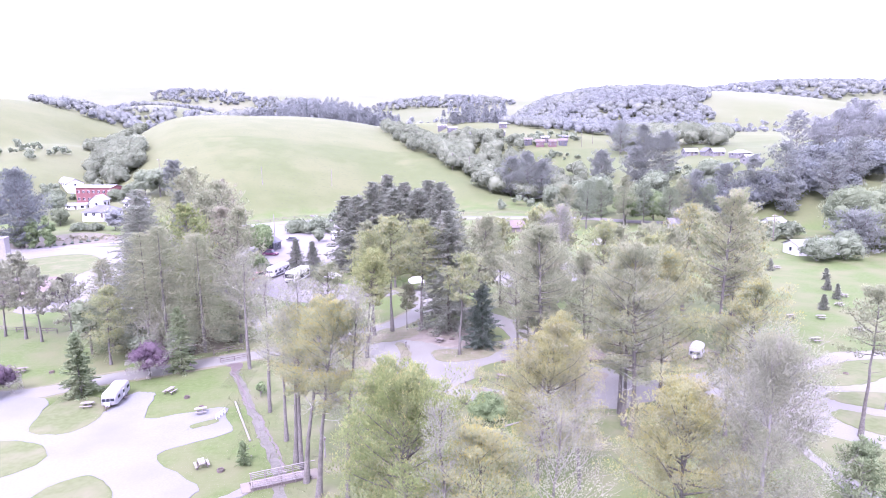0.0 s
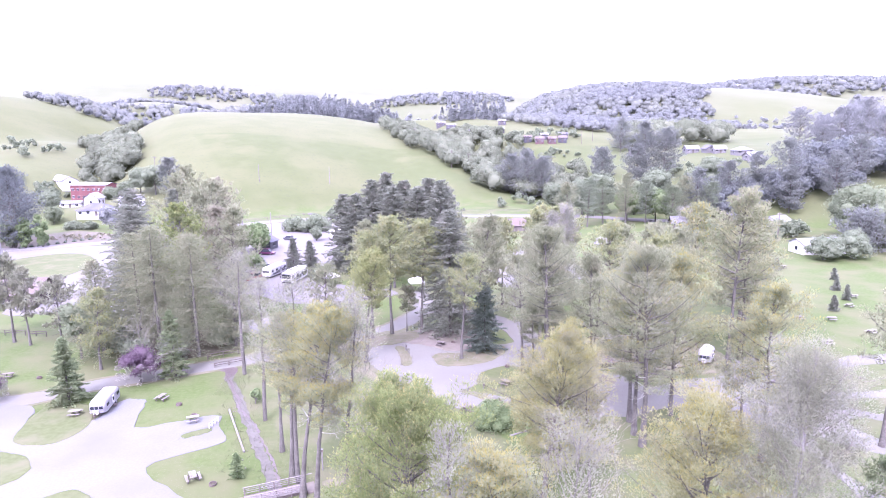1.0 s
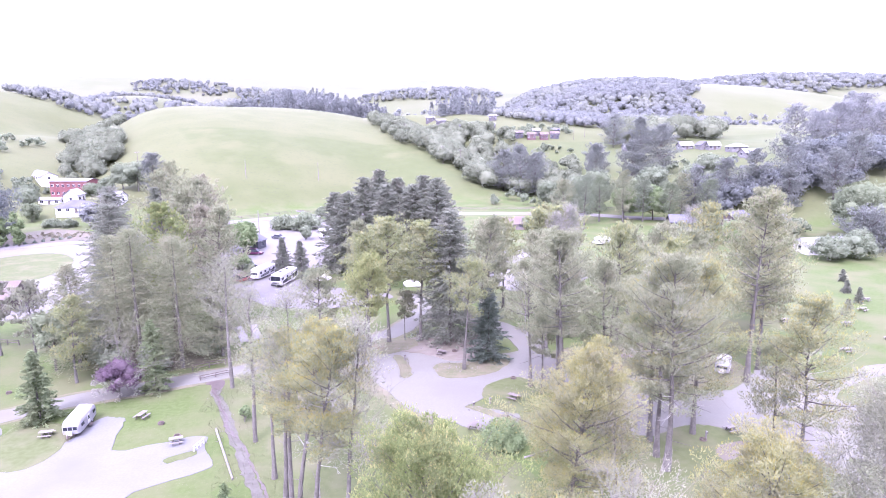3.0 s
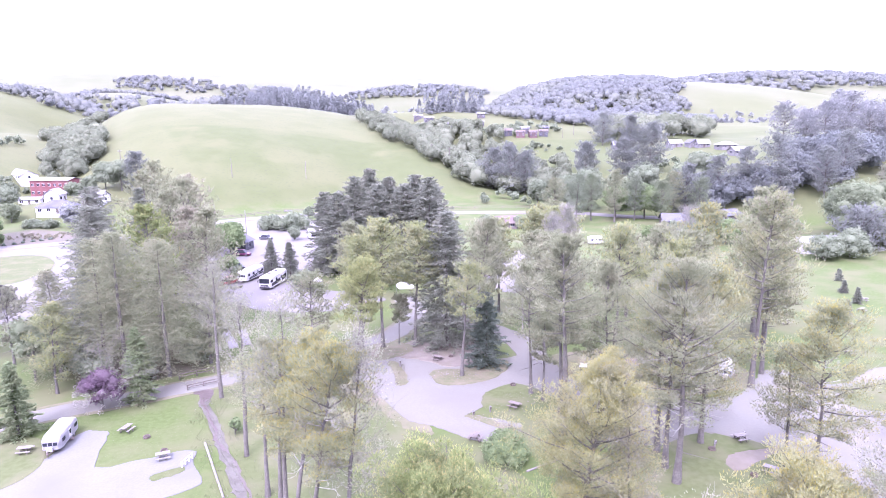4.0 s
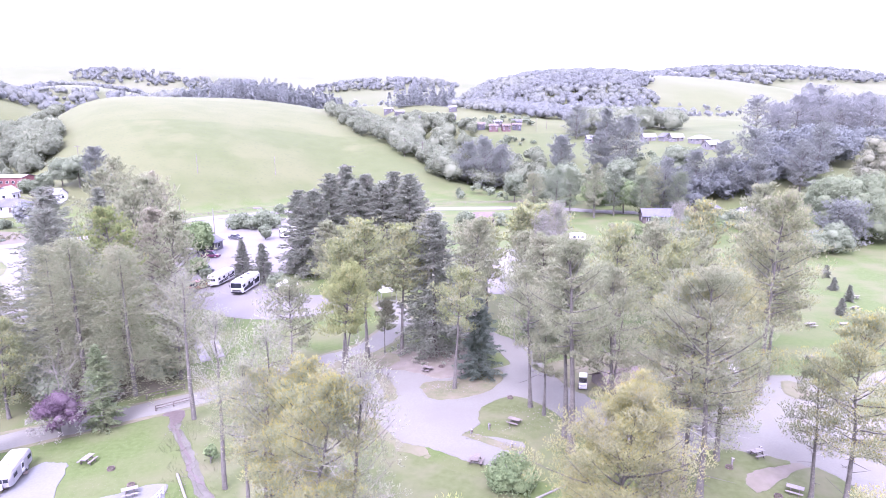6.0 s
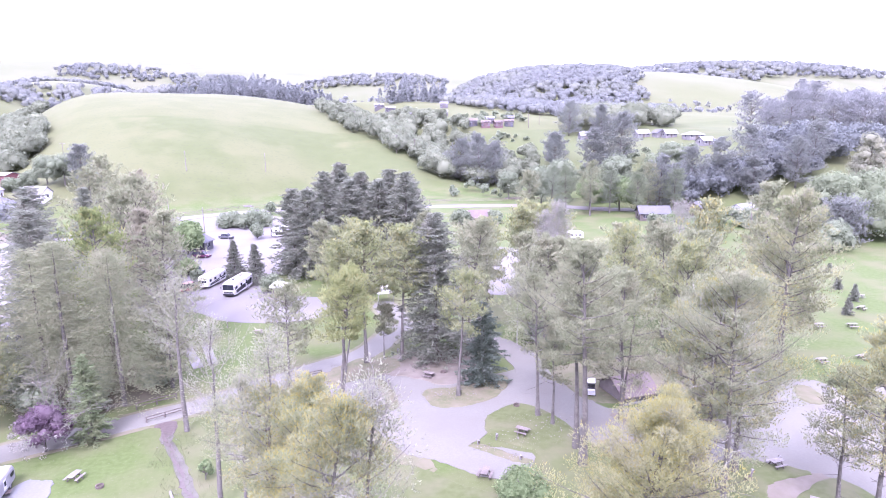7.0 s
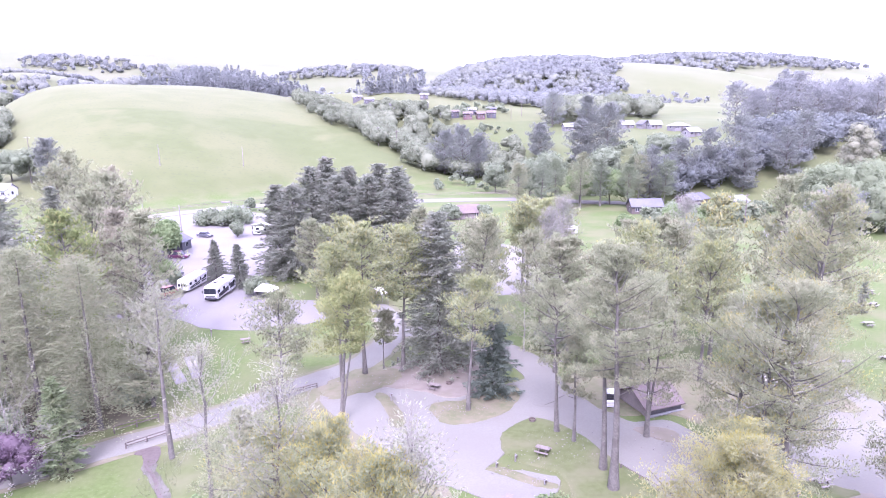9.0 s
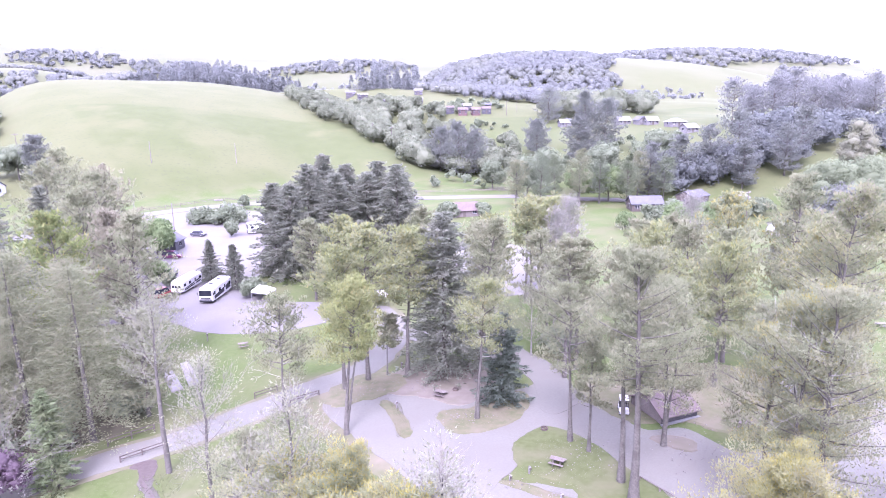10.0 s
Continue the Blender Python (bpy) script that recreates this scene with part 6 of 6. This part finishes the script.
# ---- campground furniture ----
def picnic_table(x, y, rot, material=WOOD, L=1.55, z=0.0, label="weathered wooden picnic table with fixed benches"):
    ob = thing("picnic_table", label, "picnic table", pose(x, y, z, 0, 0, rot), "picnic tables")
    for k in range(4):
        part("plank", boxes((-L / 2, L / 2, -0.36 + k * 0.18, -0.20 + k * 0.18, 0.72, 0.765), bevel=0.008), material, ob)
    for sg in (-1, 1):
        for k in range(2):
            part("bench_plank", boxes((-L / 2, L / 2, sg * 0.66 - 0.13 + k * 0.135, sg * 0.66 - 0.005 + k * 0.135, 0.42, 0.46), bevel=0.008), material, ob)
        cx = sg * (L / 2 - 0.4)
        for s2 in (-1, 1):
            part("leg", bar(bmesh.new(), (cx, s2 * 0.25, 0.72), (cx, s2 * 0.62, 0.0), 0.06, 0.12), WOOD_DARK, ob)
        part("bearer", bar(bmesh.new(), (cx + 0.06, -0.78, 0.39), (cx + 0.06, 0.78, 0.39), 0.05, 0.06), WOOD_DARK, ob)
    return ob


PALE_WOOD = mat("pale_sunbleached_wood", (0.135, 0.128, 0.118), (0.105, 0.098, 0.092), 6.0, (0.085, 0.078, 0.074), 0.8)
PALE_TABLE = "pale sun-bleached picnic table with fixed benches"
for x, y, rot, p in ((-20.6, 61.6, -62, 1), (-25.7, 75.9, 20, 1), (-32.6, 83.0, 75, 1), (-42.2, 78.7, 8, 1), (6.9, 103.1, -35, 0), (9.8, 76.9, 65, 0), (15.9, 85.0, -38, 0), (39.2, 87.6, -30, 0), (40, 67, -40, 1),
                     (72, 99, 6, 1), (65, 98.8, 4, 1), (81, 112, -8, 1), (75.5, 113, 0, 1), (71, 115, 3, 1), (95.5, 127.3, -25, 1), (90, 120.5, 25, 1), (97, 157, 0, 1), (40.5, 74, 10, 1), (-60, 93, 15, 0), (83, 104, 20, 1), (-20, 126, 10, 0)):
    picnic_table(x, y, rot, PALE_WOOD if p else WOOD, z=0.09 if 24 < x < 53 or 9 < x < 20 and y < 90 else 0.0, **({"label": PALE_TABLE} if p else {}))


def fire_ring(x, y, z=0.0):
    ob = thing("fire_ring", "rusty steel fire ring on bare soil", "fire ring", pose(x, y, z), "fire rings")
    bm = bmesh.new()
    n = 16
    ring = [[bm.verts.new((r * math.cos(a), r * math.sin(a), h)) for a in (2 * math.pi * k / n for k in range(n))] for r, h in ((0.40, 0), (0.40, 0.26), (0.35, 0.26), (0.35, 0.02))]
    for a, b in zip(ring, ring[1:]):
        for k in range(n):
            bm.faces.new((a[k - 1], a[k], b[k], b[k - 1]))
    part("rim", bm, STEEL, ob)
    gr = bmesh.new()
    for k in range(6):
        bar(gr, (-0.31, -0.25 + 0.1 * k, 0.27), (0.31, -0.25 + 0.1 * k, 0.27), 0.02)
    part("grate", gr, STEEL, ob)
    return ob


for x, y, z in ((9.1, 104.2, 0.1), (17, 92.2, 0.09), (-18.2, 60.6, 0), (-29.5, 81.2, 0), (-26.2, 77.6, 0), (36.2, 72.2, 0.09), (38, 66.6, 0.1), (67.5, 84, 0), (-55, 92.5, 0)):
    fire_ring(x, y, z)


def hookup(x, y, rot=0.0, h=1.0, label="pale utility post with a socket box"):
    ob = thing("utility_post", label, "post", pose(x, y, 0, 0, 0, rot), "utility posts")
    part("post", boxes((-0.07, 0.07, -0.07, 0.07, -0.1, h), bevel=0.01), PALE_WOOD, ob)
    bx = part("socket_box", boxes((-0.14, 0.14, -0.17, -0.07, h - 0.42, h - 0.06), bevel=0.01), ALU, ob)
    part("cover", boxes((-0.12, 0.12, -0.19, -0.172, h - 0.38, h - 0.12)), STEEL, bx)
    return ob


for x, y, h in ((1.0, 100.8, 1.2), (36.6, 72.4, 1.2), (12.6, 84.2, 0.9), (10.3, 83.3, 0.8), (14.2, 79.4, 0.8), (64.5, 71.5, 1.1), (-7, 63, 2.6), (41.3, 74.8, 0.9), (3.1, 113, 0.9), (-26, 130.3, 1.3)):
    hookup(x, y, 20, h)


def rail_fence(label, pts, h=1.0, rails=2, material=WOOD_DARK, z=0.0, gap=2.4):
    """Posts and rails along a line."""
    ob = thing("rail_fence", label, "fence", pose(pts[0][0], pts[0][1], z), "fences")
    o = Vector((*pts[0], 0))
    for a, b in zip(pts, pts[1:]):
        a, b = Vector((*a, 0)) - o, Vector((*b, 0)) - o
        n = max(1, round((b - a).length / gap))
        for k in range(n):
            p, q = a.lerp(b, k / n), a.lerp(b, (k + 1) / n)
            part("post", boxes((p.x - 0.07, p.x + 0.07, p.y - 0.07, p.y + 0.07, -0.2, h), bevel=0.01), material, ob)
            for r in range(rails):
                zz = h * (0.92 - 0.42 * r)
                part("rail", bar(bmesh.new(), p + Vector((0, 0, zz)), q + Vector((0, 0, zz)), 0.05, 0.11), material, ob)
    p = b
    part("post", boxes((p.x - 0.07, p.x + 0.07, p.y - 0.07, p.y + 0.07, -0.2, h), bevel=0.01), material, ob)
    return ob


rail_fence("dark wooden guard rail where the lane crosses the creek", [(-29.1, 95.1), (-27.2, 96.2), (-25.3, 97.3)], 0.8)
rail_fence("dark wooden guard rail on the far side of the creek crossing", [(-31.5, 99.0), (-27.2, 101.4)], 1.0)
rail_fence("low wooden rail between island and lane", [(22.9, 80.8), (24.8, 76.5), (26, 73.2)], 0.55, 1, WOOD)
rail_fence("low dark wooden rail beside the lane", [(-11.9, 105.2), (-10.1, 106.0), (-8.4, 106.7)], 0.75)
rail_fence("low wooden rail at the edge of the lane", [(-16.5, 107.5), (-13.8, 109)], 0.9)
rail_fence("white picket rail at the end of the gravel bay", [(-22.9, 73.7), (-22.4, 75.6)], 0.8, 2, WHITE, gap=0.6)
rail_fence("dark rail along the edge of the yard", [(-100, 118), (-79, 116), (-66, 113.5)], 1.0)
rail_fence("wire pasture fence along the foot of the hill", [(-72, 263), (-50, 281), (-10, 285), (40, 281), (80, 272)], 1.2, 2, WOOD, 0.0, 6.0)
rail_fence("white paddock fence before the farmhouses", [(60, 282), (100, 268), (150, 258)], 1.2, 2, WOOD, 0.0, 6.0)

# footbridge over the creek
bridge = thing("footbridge", "weathered wooden footbridge with slatted railings over the creek", "bridge", pose(-11.0, 58.1, -0.12, 0, 0, 21))
for k in range(26):
    part("plank", boxes((-3.05 + k * 0.236, -2.84 + k * 0.236, -0.8, 0.8, 0.42, 0.47)), WOOD, bridge)
for sy in (-1, 1):
    part("beam", boxes((-3.2, 3.2, sy * 0.66 - 0.1, sy * 0.66 + 0.1, 0.1, 0.418)), WOOD_DARK, bridge)
    for k in range(5):
        part("post", boxes((-2.95 + k * 1.47 - 0.06, -2.95 + k * 1.47 + 0.06, sy * 0.88 - 0.06, sy * 0.88 + 0.06, 0.15, 1.26), bevel=0.01), WOOD, bridge)
    for zz in (0.62, 0.82, 1.02):
        part("rail", boxes((-3.05, 3.05, sy * 0.96 - 0.02, sy * 0.96 + 0.02, zz, zz + 0.06)), PALE_WOOD, bridge)
    part("handrail", boxes((-3.1, 3.1 if sy < 0 else 3.9, sy * 0.91 - 0.07, sy * 0.91 + 0.07, 1.26, 1.31), bevel=0.01), PALE_WOOD, bridge)
for sx in (-1, 1):
    part("abutment", box(bmesh.new(), sx * 3.6 - 0.5, sx * 3.6 + 0.5, -1.0, 1.0, -0.2, 0.30, 0.04), DIRT, bridge)
patch("lawn", [(-24.5, 94), (-18, 97.5), (-9, 102.5), (-4, 94), (0, 85), (6, 77), (12, 72), (15, 62), (2, 50), (-9, 50), (-12, 62), (-17, 73.5), (-21.5, 84)], 0.02, GRASS, "yellowish mown grass between the creek and the loop", "lawn", 0.05)
strip("path", [(-23, 51), (-18.5, 53.2), (-15.6, 55.2), (-14.0, 56.9)], 1.2, 0.11, GRAVEL, "pale footpath leading to the footbridge", "path")
strip("path", [(-6.2, 60.1), (-3, 60.9), (2, 61.5), (8, 61)], 1.3, 0.035, DRY, "worn footpath through the grass", "path")

# dark tone for the muddy hollow and for bank shade drawn along the creek
WET_SHADE = mat("wet_mud_and_shade", (0.045, 0.036, 0.032), (0.06, 0.05, 0.045), 3.0, None, 1.0, 0.45)
# creek bed with stones and a culvert under the lane
strip("creek", [(-26.8, 95), (-25.2, 89.8), (-22.8, 85.3), (-20.9, 80.6), (-19.1, 76.5), (-17.4, 73.1), (-16.1, 69.9), (-14.8, 66.9), (-13.4, 64.2), (-12.1, 60.8), (-11, 57), (-9.5, 52), (-9, 44), (-10, 30)], 1.2, 0.03, CREEK, "shallow stony creek bed in the grass", "creek")
# two dark strips at the creek's edges stand for the shade of its banks
strip("creek_water", [(-26.6, 94.2), (-26.0, 91.0), (-24.2, 88.0), (-23.4, 85.6), (-21.6, 82.2), (-21.2, 80.0), (-19.8, 78.0)], 0.34, 0.04, WET_SHADE, "thin dark strip for the shade of the creek bank", "creek")
strip("creek_water", [(-19.8, 78.0), (-18.2, 76.0), (-16.9, 73.6), (-15.6, 70.6), (-14.1, 67.4), (-12.9, 65.0), (-11.6, 61.6), (-10.4, 57.5)], 0.26, 0.044, WET_SHADE, "thin dark strip for the shade of the creek bank", "creek")
patch("culvert_pool", [(-27.9, 94.2), (-26.6, 95.0), (-25.4, 94.6), (-25.0, 92.0), (-25.6, 90.8), (-26.6, 92.6)], 0.05, WET_SHADE, "dark muddy hollow below the lane", "creek", 0.1, 0.1)
log = thing("fallen_log", "straight pale log lying in the grass beside the creek", "log", pose(0, 0, 0))
part("log", rod(bmesh.new(), (-22, 79, 0.14), (-16.8, 67.4, 0.12), 0.14, 0.11, 10), PALE_WOOD, log)
log = thing("fallen_log", "thin pale branch lying in the grass", "log", pose(0, 0, 0))
part("log", rod(bmesh.new(), (14.5, 69.6, 0.1), (19.5, 72.2, 0.1), 0.12, 0.06, 8), PALE_WOOD, log)


STONE = mat("weathered_stone", (0.125, 0.117, 0.108), (0.092, 0.086, 0.079), 3.0)


def rubble(name, label, spots, n, s0, s1, material, seed, shape=None):
    """Loose stones, weeds or litter strewn round some spots."""
    rng = np.random.default_rng(seed)
    oct_v = np.array([(1, 0, 0), (-1, 0, 0), (0, 1, 0), (0, -1, 0), (0, 0, 1), (0, 0, -0.4)], float)
    oct_f = np.array([(0, 2, 4), (2, 1, 4), (1, 3, 4), (3, 0, 4), (2, 0, 5), (1, 2, 5), (3, 1, 5), (0, 3, 5)])
    out = []
    for x, y, rx, ry, z in spots:
        for k in range(n):
            s = rng.uniform(s0, s1)
            v = oct_v * s * rng.uniform(0.6, 1.3, (6, 3)) + np.array([x + rng.normal(0, rx), y + rng.normal(0, ry), z + s * 0.15])
            out.append((v, oct_f))
    return tagged(part_np(name, merge(out), material), label, name.replace("_", " "), "", "stuff")


rubble("loose_stones", "pale stones strewn along the creek and islands", [(-25, 90, 0.6, 1.5, 0.05), (-21, 80, 0.7, 3, 0.05), (-16, 69, 0.7, 3, 0.05), (-12, 60, 0.7, 2, 0.05), (14.5, 84, 1.0, 1.2, 0.1), (11, 82.5, 0.8, 0.6, 0.1), (14, 80.2, 0.8, 0.5, 0.1)], 22, 0.04, 0.11, STONE, 301)
rubble("fallen_branches", "pale chips and needle litter under the pines", [(-3, 106.5, 2.2, 1.6, 0.1), (1, 107, 2.0, 1.5, 0.1), (5, 107, 1.8, 1.2, 0.12), (9, 97, 1.6, 0.8, 0.1), (20, 87, 2.0, 1.6, 0.1), (39, 92, 5, 3, 0.1), (30, 84, 2, 2, 0.1)], 80, 0.03, 0.12, STONE, 302)
rubble("plant_row", "row of low round shrubs along the yard's bank", [(-130 + 1.8 * k, 210.3 + 2.0 * k, 0.25, 0.25, 0.0) for k in range(9)], 4, 0.5, 0.85, L_SPRUCE, 303)


def grass_tufts(name, label, spots, n, h, leaf, seed):
    rng = np.random.default_rng(seed)
    ps = []
    for x, y, rx, ry in spots:
        ps.append(np.stack([rng.uniform(x - rx, x + rx, n), rng.uniform(y - ry, y + ry, n), np.full(n, 0.05)], 1))
    p = np.concatenate(ps)
    d = unit(np.array([0, 0, 1.0]) + rng.normal(0, 0.35, p.shape))
    return tagged(part_np(name, tufts(rng, p, d, h, 0.09, 2), leaf), label, "grass", "", "stuff")


L_GRASS = leaf_mat("grass_blades", (0.083, 0.098, 0.054), (0.111, 0.122, 0.073), (0.124, 0.121, 0.084))
L_STRAW = leaf_mat("dry_grass_blades", (0.096, 0.090, 0.070), (0.130, 0.120, 0.097), (0.082, 0.086, 0.055))
grass_tufts("long_grass", "longer grass along the creek banks", [(-24, 88, 2, 4), (-20, 78, 3.5, 5), (-15, 68, 4, 5), (-10, 60, 4, 5), (-13, 80, 6, 8), (-4, 66, 6, 8)], 380, 0.26, L_GRASS, 310)
grass_tufts("dry_grass", "dry grass and weeds under the pines", [(-3, 107, 4, 3), (10, 97, 4, 2.5), (1, 98, 0.7, 4), (18, 86, 3, 4), (38, 96, 9, 7), (20, 66, 8, 6)], 700, 0.26, L_STRAW, 311)


def edge_grass(name, label, loops, per_metre, h, leaf, seed):
    """Short blades that straggle over the rims of the grass islands."""
    rng = np.random.default_rng(seed)
    ps = []
    for pts in loops:
        p = np.array(smooth_loop(pts))
        q = np.roll(p, -1, 0)
        for a, b in zip(p, q):
            k = rng.poisson(per_metre * np.linalg.norm(b - a))
            w = a + rng.uniform(0, 1, (k, 1)) * (b - a) + rng.normal(0, 0.28, (k, 2))
            ps.append(np.concatenate([w, np.full((k, 1), 0.07)], 1))
    p = np.concatenate(ps)
    d = unit(np.array([0, 0, 0.6]) + rng.normal(0, 0.5, p.shape))
    return tagged(part_np(name, tufts(rng, p, d, h, 0.3, 1), leaf), label, "grass", "", "stuff")


edge_grass("edge_grass", "ragged grass along the edges of the islands", [p for p, m in MOUNDS if m is GRASS], 14, 0.13, L_GRASS, 312)
edge_grass("edge_grass", "dry weeds along the edges of the islands", [p for p, m in MOUNDS if m is DRY], 18, 0.14, L_STRAW, 313)


# ---- poles ----
def pole(x, y, h, label="wooden utility pole with a crossarm", arm=True):
    ob = thing("utility_pole", label, "pole", pose(x, y, float(terrain(x, y)), 0, 0, 20), "utility poles")
    part("pole", rod(bmesh.new(), (0, 0, -0.3), (0, 0, h), 0.17, 0.12, 8), WOOD if arm else PALE_WOOD, ob)
    if arm:
        am = part("crossarm", boxes((-1.1, 1.1, -0.06, 0.06, h - 0.7, h - 0.55)), WOOD, ob)
        for cx in (-0.95, -0.5, 0.5, 0.95):
            part("insulator", rod(bmesh.new(), (cx, 0, h - 0.55), (cx, 0, h - 0.35), 0.05), WHITE, am)
    return ob


for x, y, h in ((-50, 222, 9), (-68, 250, 8), (146, 250, 12), (118, 198, 9), (-124.8, 309, 15), (-45, 330, 9), (-78, 318, 9), (20, 372, 10), (110, 430, 9), (-2, 430, 10), (30, 372, 11), (120, 440, 10)):
    if y < 340 and x < 0 and h < 10:
        pole(x, y, h, "pale weathered utility pole in the pasture", False)
    else:
        pole(x, y, h)
trough = thing("water_trough", "small pale trough at the foot of the pasture", "trough", pose(-47, 285, float(terrain(-47, 285)), 0, 0, 10))
part("basin", boxes((-1.6, 1.6, -0.6, 0.6, 0, 0.6), bevel=0.05), CONCRETE, trough)
part("water", boxes((-1.4, 1.4, -0.42, 0.42, 0.604, 0.61)), GLASS, trough)
